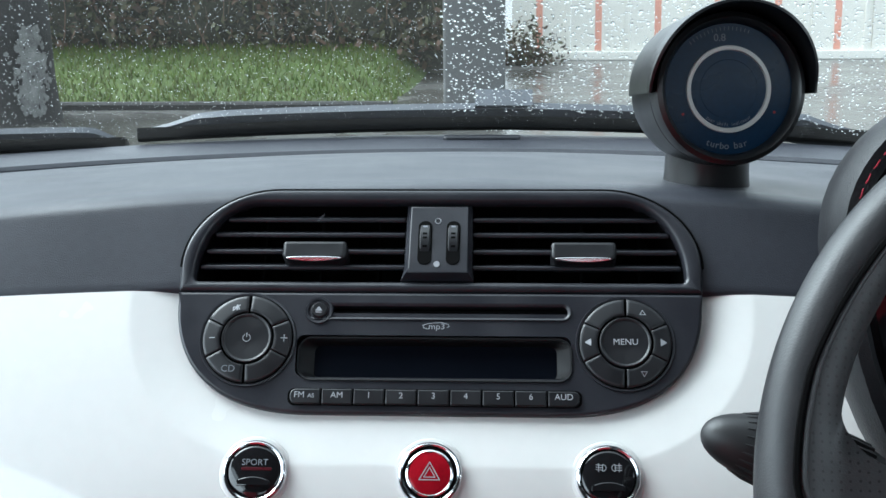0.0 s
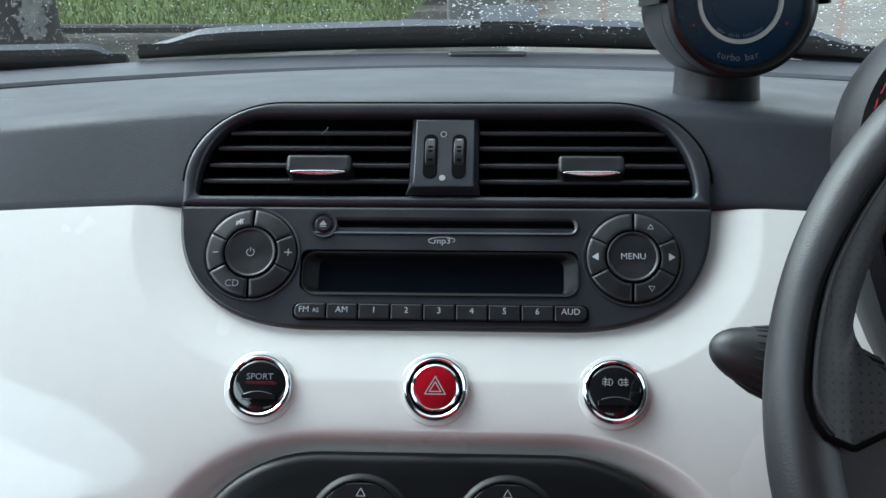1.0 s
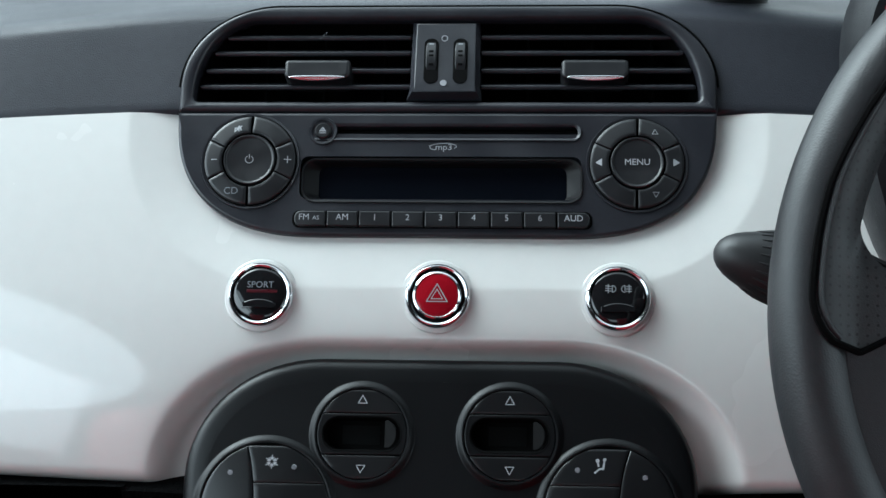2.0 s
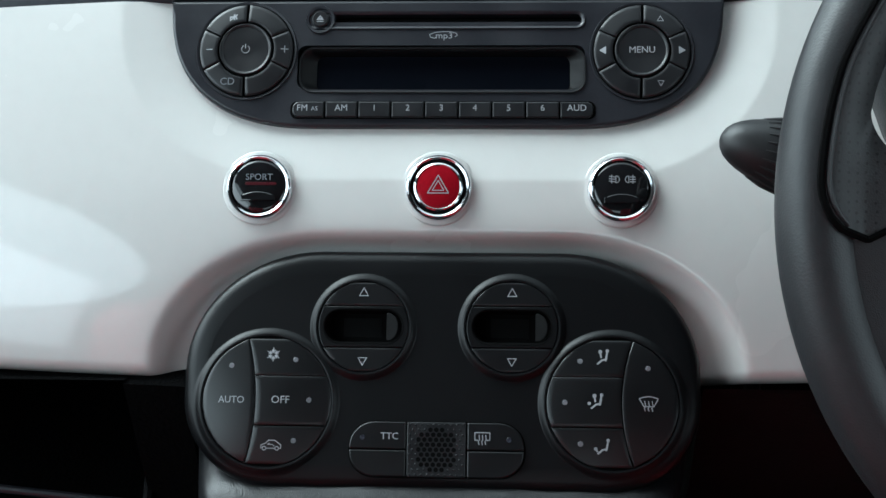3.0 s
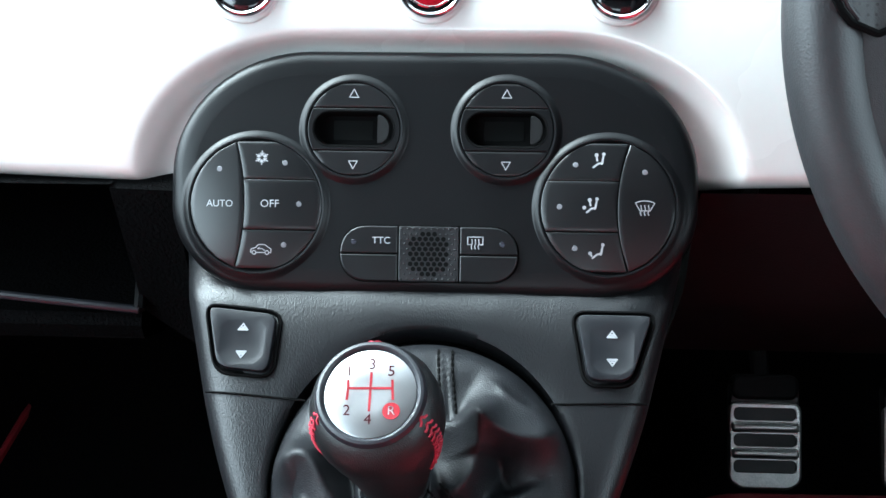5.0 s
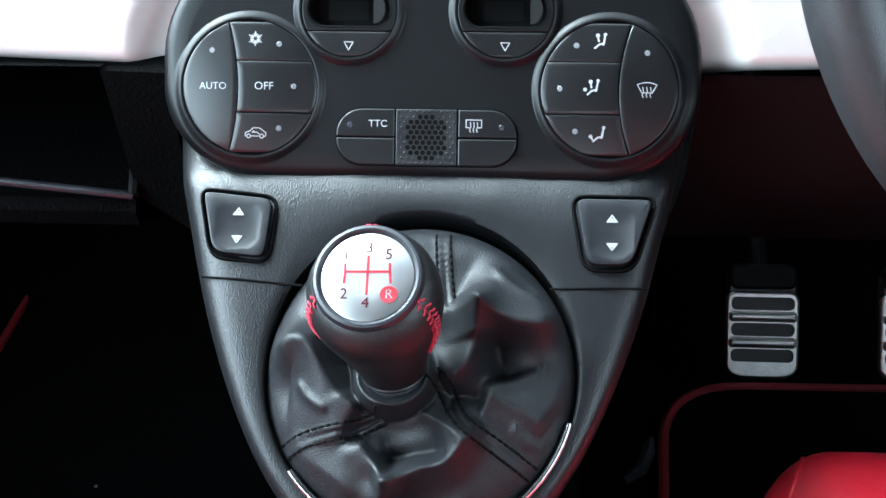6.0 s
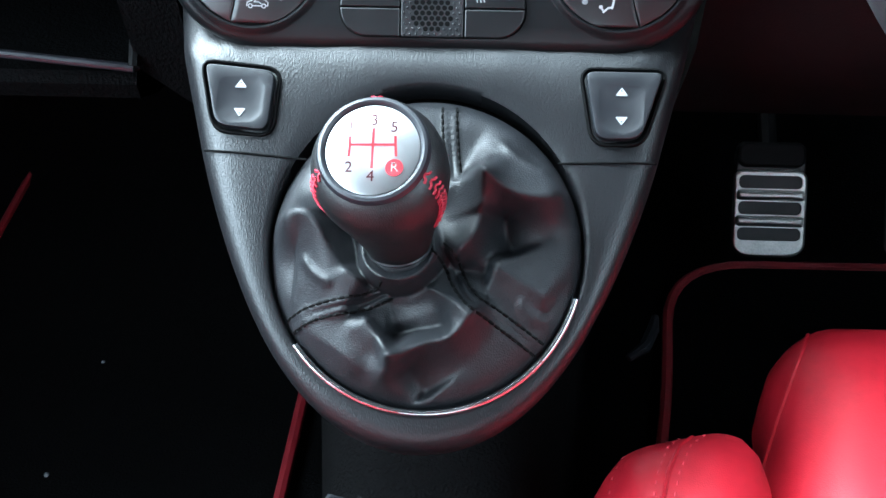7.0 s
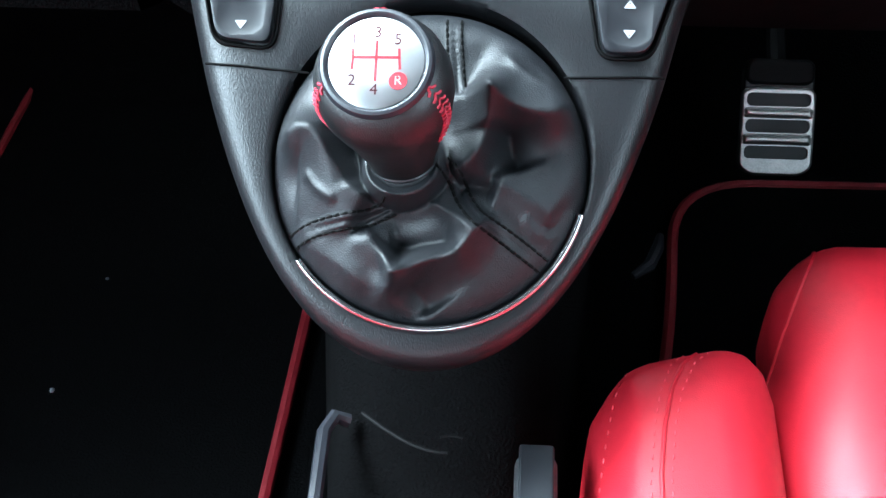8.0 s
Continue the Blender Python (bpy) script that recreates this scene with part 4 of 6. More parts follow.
def mix(t, h, grow=0.0):
    return [((hx + (ox - hx) * t + grow * math.cos(a)) / 1000, (hy + (oy - hy) * t + grow * math.sin(a)) / 1000, (h - 0.6 * max(0.0, hy + (oy - hy) * t - 61)) / 1000) for a, (ox, oy), (hx, hy) in zip(angles, outer, hole)]


s = Shell().rings([mix(1, -80, -6), mix(1, -30, -0.5), mix(1, -16, 0), mix(0.975, -11.5), mix(0.93, -7.6), mix(0.86, -4.6), mix(0.74, -2.4), mix(0.58, -1.0), mix(0.4, -0.3), mix(0.12, 0), mix(0.04, -0.3), mix(0.0, -1.5), mix(0, -24)])
part("shell", s, CONSOLE, console, "", None, 60)
for (x0, y0), (x1, y1) in (((-102.0, 13.1), (-54.0, 9.4)), ((60.0, 10.4), (104.5, 12.2))):
    pts = [(x0 + (x1 - x0) * k / 24, y0 + (y1 - y0) * k / 24) for k in range(25)]
    lift = [0.0000 - 0.0000075 * max(0.0, abs(x - 0.2) - 82) ** 2 for x, y in pts]
    part("panel_joint", Shell().tube([(x / 1000, y / 1000, z) for (x, y), z in zip(pts, lift)], 0.0006, 6), VOID, console)
hem = Shell().tube([((1.4 + 70.4 * math.cos(a)) / 1000, (-32.2 + 71.2 * math.sin(a)) / 1000, 0.0002) for a in (radians(217 + 128 * k / 80) for k in range(81))], 0.0015, 12)
part("chrome_ring", hem, SATIN, console, "thin chrome ring round the lower half")


def window_switch(corners):
    """A rocker in a raised black surround on the console."""
    o = [(a / 1000, b / 1000) for a, b in corners]
    full = []
    for k in range(4):
        p, q, r = Vector(o[k - 1]), Vector(o[k]), Vector(o[(k + 1) % 4])
        a, b = q + (p - q).normalized() * 0.0085, q + (r - q).normalized() * 0.0085
        full += [tuple((1 - t) ** 2 * a + 2 * t * (1 - t) * q + t * t * b) for t in (j / 6 for j in range(7))]
    ob = thing("window_switch", SLOPE, "grey rocker window switch in a black surround", "switch", "window switches on the console")
    part("surround", Shell().rings([[(a, b, h) for a, b in q] for q, h in ((full, -0.002), (inset(full, 0.0004), 0.0012), (inset(full, 0.0012), 0.0014), (inset(full, 0.0024), -0.0006))], False, True), VOID, ob, "black gap and rim")
    face_o = inset(full, 0.0030)
    dish_c = (sum(p[0] for p in o) / 4, sum(p[1] for p in o) / 4 - 0.0005)
    rows = [[(a, b, -0.001) for a, b in face_o], [(a, b, 0.0030) for a, b in face_o], [(a, b, 0.0037) for a, b in inset(face_o, 0.0004)], [(a, b, 0.0039) for a, b in inset(face_o, 0.0010)]]
    n = len(face_o)
    ang = [math.atan2(b - dish_c[1], a - dish_c[0]) for a, b in face_o]
    rows += [[(dish_c[0] + r * math.cos(a), dish_c[1] + r * math.sin(a), h) for a in ang] for r, h in ((0.0126, 0.0039), (0.0123, 0.00382), (0.0100, 0.0034), (0.006, 0.0031), (0.002, 0.0030))]
    rocker = part("rocker", Shell().rings(rows, False, True), GREYBUTTON, ob, "grey rocker with a round dish")
    for sgn in (1, -1):
        st = [[(-2.2, -1.2 * sgn), (2.2, -1.2 * sgn), (0, 1.8 * sgn), (-2.2, -1.2 * sgn)], [(-1.2, -0.7 * sgn), (1.2, -0.7 * sgn)], [(-0.6, 0.1 * sgn), (0.6, 0.1 * sgn)]]
        lines([[(a + dish_c[0] * 1000, b + dish_c[1] * 1000 + sgn * 6.4) for a, b in q] for q in st], 0.8, INK, rocker, 0.0036)
    return ob


window_switch(((-99.0, 21.2), (-69.5, 18.5), (-66.6, 52.6), (-106.6, 56.4)))
window_switch(((74.2, 18.3), (98.9, 18.8), (110.8, 55.8), (67.9, 55.8)))


# ---- gear lever ----
lever = thing("gear_lever", SLOPE, "gear lever with leather knob, metal shift plate and creased leather boot", "gear lever")
BC, BR, NECK = (1.8, -31.6), 70.6, (-8.5, -32.5)
FOLDS = []


def curve(pts, n=10):
    """A smooth line through points."""
    q = [Vector(p) for p in (pts[0], *pts, pts[-1])]
    out = []
    for k in range(1, len(q) - 2):
        for j in range(n):
            t = j / n
            a, b, c, d = q[k - 1], q[k], q[k + 1], q[k + 2]
            out.append(tuple(0.5 * (2 * b + (c - a) * t + (2 * a - 5 * b + 4 * c - d) * t * t + (3 * b - a - 3 * c + d) * t ** 3)))
    return out + [tuple(q[-1])]


def fold(up, left, right, *pts):
    """A crease of the leather in millimetres: height, width on its left and right side, and the points of its crest."""
    FOLDS.append((curve(pts), up, left, right))


def to_line(x, y, line):
    """Distance, side (left is +1) and position along a line, for many points."""
    best, side, along = np.full(x.shape, 1e9), np.ones(x.shape), np.zeros(x.shape)
    n = len(line) - 1
    for k in range(n):
        (ax, ay), (bx, by) = line[k], line[k + 1]
        dx, dy = bx - ax, by - ay
        t = np.clip(((x - ax) * dx + (y - ay) * dy) / (dx * dx + dy * dy), 0, 1)
        d = np.hypot(x - ax - t * dx, y - ay - t * dy)
        near = d < best
        best = np.where(near, d, best)
        side = np.where(near, np.sign(dx * (y - ay) - dy * (x - ax) + 1e-12), side)
        along = np.where(near, (k + t) / n, along)
    return best, side, along


def ease(t):
    t = np.clip(t, 0, 1)
    return t * t * (3 - 2 * t)


fold(10, 17, 6, (18, 4), (27.5, 0), (36, -5.5), (46, -9.2), (56, -8.6), (66, -1), (72, 8))
fold(9.5, 5.5, 10, (24, 8), (27.5, 0), (28, -12), (25, -24), (19, -33), (16, -40))
fold(-8, 9, 9, (36, -12), (38, -22), (42, -34))
fold(-4, 5, 5, (16, -38), (24, -40), (32, -41))
fold(10, 7, 15, (-72, -32), (-64, -23), (-55, -17.5), (-46, -20.7), (-38, -32.9), (-30, -44), (-22, -47), (-14, -46))
fold(-6, 7, 7, (-38, -12), (-32, -26), (-24, -40))
fold(-5, 6, 6, (-30, -56), (-22, -61), (-12, -70), (-6, -76))
fold(7, 6, 8, (-26, -58), (-20, -66), (-13.5, -75), (-12.5, -84), (-14, -98))
fold(8.5, 8, 6, (-15, -82), (-9, -79.5), (4.4, -74), (16.5, -69.8), (25, -60), (30, -50))
fold(-5, 5, 5, (-14, -69), (0, -67), (16, -64))
fold(-6, 9, 9, (-6, -82), (0, -89), (6, -97))
fold(6, 7, 7, (-22, -44), (-12, -46), (3.3, -48.5), (15.9, -55), (26, -64))
fold(3.5, 9, 9, (30, -38), (38.6, -41.6), (51, -48.5), (60, -54))
fold(2.5, 10, 10, (-58, -66), (-50, -70), (-35, -77), (-20, -88))
fold(1.6, 2.2, 2.2, (33, 20), (40, 12), (50, 6), (58, 6))
fold(1.5, 2, 2, (-52, -36), (-46, -44), (-36, -50))
fold(1.4, 2, 2, (44, -52), (50, -60), (60, -62))
SEAMS = (((10.5, 35.0), (11.2, 23.5), (12.3, 13.1), (14.0, 0.0)), ((-60.5, -68.5), (-47.4, -62.1), (-35.0, -58.9), (-22.5, -56.0), (-11.5, -50.1)), ((8.5, -31.0), (14.4, -38.0), (18.4, -46.7), (24.9, -55.2), (35.1, -61.1), (56.0, -75.5)))


def boot_height(x, y):
    rim = np.clip(1 - np.hypot(x - BC[0], y - BC[1]) / BR, 0, None)
    q = np.hypot(x - NECK[0], y - NECK[1])
    h = -6 + 11 * (1 - np.exp(-rim * 13)) + 7 * rim - 5 * np.exp(-((q - 23) / 8) ** 2)
    hide = 1.75 * ease((q - 15) / 8) * (1 - np.exp(-rim * 16))
    for line, up, left, right in FOLDS:
        d, side, t = to_line(x, y, line)
        w = np.where(side > 0, left, right)
        h = h + hide * up * np.exp(-(d / w) ** 1.3) * ease(t / 0.22) * ease((1 - t) / 0.22)
    wave = sum(a * np.sin(x * f * math.cos(g) + y * f * math.sin(g) + g * 5) for a, f, g in ((0.4, 0.13, 0.3), (0.3, 0.19, 1.4), (0.14, 0.33, 2.2), (0.07, 0.5, 0.9)))
    return h + hide * wave


def finish_boot(x, y, h):
    """Adds the neck and the seams."""
    q = np.hypot(x - NECK[0], y - NECK[1])
    # the neck rises to a rolled edge round the foot of the knob
    neck = ease((20.5 - q) / 5)
    h = h * (1 - neck) + neck * (19.3 - 0.75 * (y - NECK[1]) + 1.8 * np.exp(-((q - 15.2) / 1.6) ** 2))
    for seam in SEAMS:
        d, side, t = to_line(x, y, curve(seam, 6))
        h = h + (1.1 * np.exp(-((d - 1.7) / 1.2) ** 2) - 0.9 * np.exp(-(d / 0.6) ** 2)) * ease((q - 16) / 4) * 0.8
    return h


u, t = np.meshgrid(np.arange(240) * 2 * math.pi / 240, np.linspace(0, 1, 110))
bx = (BC[0] + BR * np.cos(u)) * (1 - t) + (NECK[0] + 12.5 * np.cos(u)) * t
by = (BC[1] + BR * np.sin(u)) * (1 - t) + (NECK[1] + 12.5 * np.sin(u)) * t
bh = boot_height(bx, by)
for _ in range(3):
    bh[1:-1] = 0.5 * bh[1:-1] + 0.25 * (bh[:-2] + bh[2:])
    if _ < 1:
        bh = 0.5 * bh + 0.25 * (np.roll(bh, 1, axis=1) + np.roll(bh, -1, axis=1))
bh = finish_boot(bx, by, bh)
rows = [[(bx[j, k] / 1000, by[j, k] / 1000, bh[j, k] / 1000) for k in range(240)] for j in range(110)]
rows = [[(x, y, -0.02) for x, y, _ in rows[0]]] + rows
boot = part("boot", Shell().rings(rows), BOOT, lever, "creased soft black leather boot", None, 80)
over_boot = BVHTree.FromPolygons([v.co for v in boot.data.vertices], [f.vertices for f in boot.data.polygons])
for seam in SEAMS:
    th = Shell()
    line = [Vector(p) for p in curve(seam, 6)]
    for side in (-1, 1):
        walked, ends = 0.0, []
        for a, b in zip(line, line[1:]):
            d = b - a
            o = Vector((-d.y, d.x)).normalized() * 3.2 * side
            n = max(1, round(d.length / 0.4))
            for i in range(n):
                ends.append(a + d * (i / n) + o)
        for i in range(0, len(ends) - 6, 8):
            p = [over_boot.ray_cast(Vector((v.x / 1000, v.y / 1000, 0.1)), Vector((0, 0, -1)))[0] for v in (ends[i], ends[i + 3], ends[i + 6])]
            if None not in p:
                th.tube([v + Vector((0, 0, z)) for v, z in zip(p, (-0.0001, 0.0006, -0.0001))], 0.0007, 5)
    tagged(part("seam_stitching", th, BLACKTHREAD, boot, "double row of black stitches"), kind="stuff")

# knob: round sections that lean back towards the top
inv = SLOPE.inverted()
FOOT, CROWN = Vector((-0.0085, 0.4385, 0.6955)), Vector((-0.0163, 0.4346, 0.7500))
SECTIONS = ((0.0, 14.0, 0), (0.05, 14.8, 1), (0.2, 18.4, 4), (0.36, 22.4, 8), (0.52, 26.0, 13), (0.66, 28.2, 18), (0.78, 28.6, 23), (0.87, 27.6, 26), (0.94, 25.6, 28), (0.985, 23.4, 29), (1.0, 21.9, 30))


def knob_ring(t, r, tilt, n=64):
    c = FOOT.lerp(CROWN, t) + Vector((0, 0.004 * math.sin(math.pi * t), 0))
    ax = Vector((-0.06, -math.sin(radians(tilt)), math.cos(radians(tilt)))).normalized()
    ex = Vector((1, 0, 0)) - ax * ax.x
    ex.normalize()
    ey = ax.cross(ex)
    return [inv @ (c + r / 1000 * (math.cos(2 * math.pi * k / n) * ex + math.sin(2 * math.pi * k / n) * ey)) for k in range(n)], c, ex, ey, ax


knob = part("knob", Shell().rings([knob_ring(*q)[0] for q in SECTIONS], False, True), KNOBLEATHER, lever, "black leather gear knob", None, 60)
_, kc, ex, ey, ax = knob_ring(1.0, 20, 30)
KTOP = inv @ Matrix((( ex.x, ey.x, ax.x, kc.x), (ex.y, ey.y, ax.y, kc.y), (ex.z, ey.z, ax.z, kc.z), (0, 0, 0, 1)))
part("knob_ring", Shell().lathe([(0.0236, -0.0012), (0.0233, 0.0006), (0.0224, 0.0020), (0.0212, 0.0024), (0.0202, 0.0018), (0.0194, 0.0002)], 64), PLASTIC, knob, "", KTOP)
disc = part("shift_plate", Shell().lathe([(0.0196, -0.001), (0.0194, 0.0008), (0.0188, 0.0011), (0.008, 0.0012)], 64, False, True), SHIFTPLATE, knob, "brushed metal disc with the red shift pattern", KTOP)
lines([[(-9.6, 5.4), (-9.4, 2.1), (-9.6, -2.6)], [(-9.4, 2.1), (9.2, 2.1)], [(0, 8.8), (0, -7.6)], [(9.0, 5.4), (9.2, 2.1), (9.6, -2.6)]], 1.25, REDPAINT, knob, 0.0013, "shift_pattern", KTOP)
for ch, x, y in (("1", -9.4, 9.6), ("2", -9.4, -7.7), ("3", 0.2, 12.6), ("4", -0.3, -11.6), ("5", 8.4, 9.6)):
    writing(ch, 0.0066, DARKRED, knob, x / 1000, y / 1000, 0.0013, "shift_number", m=KTOP)
part("reverse_mark", Shell().plate(circle(0.0037, 24), 0, 0.0002, 0.00005, 1), REDPAINT, knob, "", KTOP @ pose(0.0092, -0.0078, 0.0012))
writing("R", 0.0056, ALLOY, knob, 0.0092, -0.0078, 0.00145, "shift_number", m=KTOP)
for a in (92, 203, 335):
    th = Shell()

    def on(t, da, lift):
        size = float(np.interp(t, [q[0] for q in SECTIONS], [q[1] for q in SECTIONS]))
        tilt = float(np.interp(t, [q[0] for q in SECTIONS], [q[2] for q in SECTIONS]))
        _, c, e1, e2, e3 = knob_ring(t, size, tilt, 4)
        b = radians(a + da)
        return inv @ (c + (size + lift) / 1000 * (math.cos(b) * e1 + math.sin(b) * e2))
    for i in range(13):
        t = 0.99 - 0.05 * i
        for sgn in (-1, 1):
            th.tube([on(t, sgn * 0.3, 0.1), on(t - 0.014, sgn * 3.2, 0.75), on(t - 0.030, sgn * 6.4, 0.1)], 0.00062, 5)
    tagged(part("knob_stitching", th, REDTHREAD, knob, "red cross stitching"), kind="stuff")
part("boot_collar", Shell().rings([knob_ring(t, q, 0)[0] for t, q in ((-0.004, 13.9), (-0.03, 14.6), (-0.07, 15.2), (-0.12, 15.6))]), BOOT, lever, "leather collar under the knob", None, 80)
part("collar", Shell().rings([knob_ring(t, r, 0)[0] for t, r in ((-0.03, 13.6), (-0.012, 14.5), (0.0, 14.7), (0.012, 14.4))]), GREYBUTTON, lever, "", None)


# ---- steering wheel ----
WHEEL = Matrix(((1, 0, 0, 0.314), (0, 0.4226, -0.9063, 0.4646), (0, 0.9063, 0.4226, 0.9128), (0, 0, 0, 1)))
steer = thing("steering_wheel", WHEEL, "black leather steering wheel with perforated thumb grips", "steering wheel")
MAJ, MIN = 0.1630, 0.0150


def torus(major, minor, a0, a1, p0, p1, na, np_):
    return [[((major + minor * math.cos(p)) * math.cos(a), (major + minor * math.cos(p)) * math.sin(a), minor * math.sin(p)) for p in (radians(p0 + (p1 - p0) * j / np_) for j in range(np_ + (0 if p1 - p0 == 360 else 1)))] for a in (radians(a0 + (a1 - a0) * k / na) for k in range(na + 1))]


def flat_uv(ob):
    me = ob.data
    uv = me.uv_layers.new(name="flat")
    co = [(v.co.x, v.co.y) for v in me.vertices]
    for lp in me.loops:
        uv.data[lp.index].uv = co[lp.vertex_index]


part("rim", Shell().rings(torus(MAJ, MIN, 0, 360, 0, 360, 160, 28)), RIMLEATHER, steer, "grained black leather rim", None, 80)
CREST = MAJ + 0.0020


def grip_left(y):
    """The seam on the crest of the rim, which turns inwards below the spoke."""
    if y > 0.008:
        return -math.sqrt(CREST ** 2 - y * y) + 0.10 * max(0.0, y - 0.05)
    t = min(1.0, (0.008 - y) / 0.0212)
    return -(CREST - 0.0002) + 0.018 * (1 - math.sqrt(max(0, 1 - t * t)))


def grip_right(y):
    if y > 0.034:
        return -math.sqrt(0.1485 ** 2 - y * y)
    if y > 0.012:
        t = (0.034 - y) / 0.022
        return -0.1445 + 0.0237 * (1 - math.sqrt(max(0, 1 - t * t)))
    return min(-0.1208 + 0.04 * min(1.0, (0.012 - y) / 0.006), -0.1462 + 2.0 * (y + 0.0132))


def grip_height(x, y):
    rr = math.hypot(x, y)
    zt = math.sqrt(max(0.0, (MIN + 0.0005) ** 2 - (rr - MAJ) ** 2))
    flat = 0.0112 * smooth((0.05 - y) / 0.035)
    return max(zt, flat) + 0.0012 * math.exp(-((zt - flat) / 0.004) ** 2) * (1 if flat > 0.002 else 0)


ys = [0.142 - 0.1552 * k / 80 for k in range(81)]
grip = part("thumb_grip", Shell().rings([[(x, y, grip_height(x, y)) for x in (grip_left(y) + (grip_right(y) - grip_left(y)) * j / 22 for j in range(23))] for y in ys], closed=False), PERF, steer, "perforated black leather thumb grip", None, 80)
flat_uv(grip)
edge = [(grip_left(y), y, grip_height(grip_left(y), y) + 0.0001) for y in ys[::2]]
edge += [(-0.1462 + 0.007 * k, -0.0132 + 0.0035 * k, grip_height(-0.1462 + 0.007 * k, -0.0132 + 0.0035 * k) + 0.0001) for k in range(7)]
lip_line = [(grip_left(y) + 0.0030, y + 0.0012, grip_height(grip_left(y) + 0.0030, y + 0.0012) + 0.0001) for y in ys[4:-2:2]]
part("grip_edge", Shell().tube(lip_line, 0.0012, 8), LEATHER, steer, "rounded edge of the grip")
part("grip_seam", Shell().tube(edge, 0.0014, 6), VOID, steer, "dark sewn groove")
spoke = [(-0.1500, 0.012), (-0.138, 0.018), (-0.128, 0.013), (-0.118, 0.0105), (-0.10, 0.0115), (-0.06, 0.016), (-0.05, -0.05), (-0.075, -0.09), (-0.105, -0.108), (-0.128, -0.098), (-0.148, -0.062), (-0.158, -0.02)]
spoke_o = []
for k in range(len(spoke)):
    p0, p1, p2, p3 = (Vector(spoke[(k + n) % len(spoke)]) for n in (-1, 0, 1, 2))
    for j in range(6):
        t = j / 6
        spoke_o.append(tuple(0.5 * (2 * p1 + (p2 - p0) * t + (2 * p0 - 5 * p1 + 4 * p2 - p3) * t * t + (3 * p1 - p0 - 3 * p2 + p3) * t ** 3)))
part("spoke", Shell().plate(spoke_o[::-1], -0.014, 0.0105, 0.007, 6), LEATHER, steer, "smooth leather spoke", None, 80)
part("hub", Shell().lathe([(0.085, -0.04), (0.082, 0.0), (0.074, 0.012), (0.05, 0.018), (0.02, 0.02)], 56, False, True), LEATHER, steer, "")
part("column", Shell().lathe([(0.05, -0.20), (0.048, -0.03)], 32, True, True), DARK, steer, "", pose(0, 0, 0))

# ---- column stalk ----
tip, root = Vector((0.1272, 0.545, 0.9105)), Vector((0.255, 0.552, 0.868))
ax = (tip - root).normalized()
q = ax.to_track_quat("Z", "Y").to_matrix().to_4x4()
stalk = thing("column_stalk", Matrix.Translation(root) @ q, "black ribbed column stalk with a rounded tip", "stalk")
L = (tip - root).length
part("grip", Shell().lathe([(0.0125, L - 0.085), (0.0160, L - 0.075), (0.0172, L - 0.055), (0.0162, L - 0.036), (0.0155, L - 0.029), (0.0145, L - 0.0225), (0.0131, L - 0.0165), (0.0114, L - 0.0112), (0.0095, L - 0.0070), (0.0074, L - 0.0038), (0.0050, L - 0.0016), (0.0025, L - 0.0004), (0.0008, L)], 48, False, True), STALK, stalk)
for k in range(22):
    a = 2 * math.pi * k / 22
    c, sn = math.cos(a), math.sin(a)
    part("rib", Shell().tube([(r * c, r * sn, L - z) for r, z in ((0.0156, 0.076), (0.0172, 0.066), (0.0176, 0.052), (0.0166, 0.036), (0.0150, 0.024), (0.0131, 0.0165))], [0.0014, 0.0014, 0.0014, 0.0013, 0.0010, 0.0003], 6), STALK, stalk)
part("arm", Shell().lathe([(0.009, -0.01), (0.009, L - 0.07)], 20, True, False), STALK, stalk)

# ---- instrument binnacle ----
bin_ = thing("instrument_binnacle", pose(0.325, 0.60, 0.965, 90 - 12, 0, 0), "leather-covered instrument binnacle with red stitching", "instrument cluster")
BO = rounded(-0.1365, 0.131, -0.150, 0.099, [(0.13, 0.17), (0.13, 0.17), (0.09, 0.075), (0.09, 0.075)], 14)
part("hood", Shell().rings([[(x, y, h) for x, y in inset(BO, q)] for q, h in ((0.050, -0.20), (0.026, -0.11), (0.008, -0.035), (0.0012, -0.008), (0.0, 0.006), (0.0008, 0.020), (0.005, 0.028), (0.011, 0.028), (0.015, 0.020), (0.016, 0.0))]), BOOT, bin_, "black leather hood")
part("dial_ring", Shell().rings([[(x, y, h) for x, y in inset(BO, q)] for q, h in ((0.0155, 0.002), (0.0165, 0.010), (0.0200, 0.0115), (0.0225, 0.006), (0.024, -0.01))], False, True), GLOSS, bin_, "gloss black ring")
th = Shell()
seam_o = inset(BO, 0.009)
for k in range(0, len(BO)):
    if BO[k][1] < 0.0:
        continue
    (ax_, ay_), (bx_, by_) = seam_o[k], seam_o[(k + 1) % len(BO)]
    n = max(1, int(math.hypot(bx_ - ax_, by_ - ay_) / 0.0045))
    for i in range(n):
        th.tube([(ax_ + (bx_ - ax_) * (i + e) / n, ay_ + (by_ - ay_) * (i + e) / n, z) for e, z in ((0.1, 0.0278), (0.5, 0.0286), (0.75, 0.0278))], 0.0004, 5)
tagged(part("hood_stitching", th, REDTHREAD, bin_, "row of red stitches"), kind="stuff")

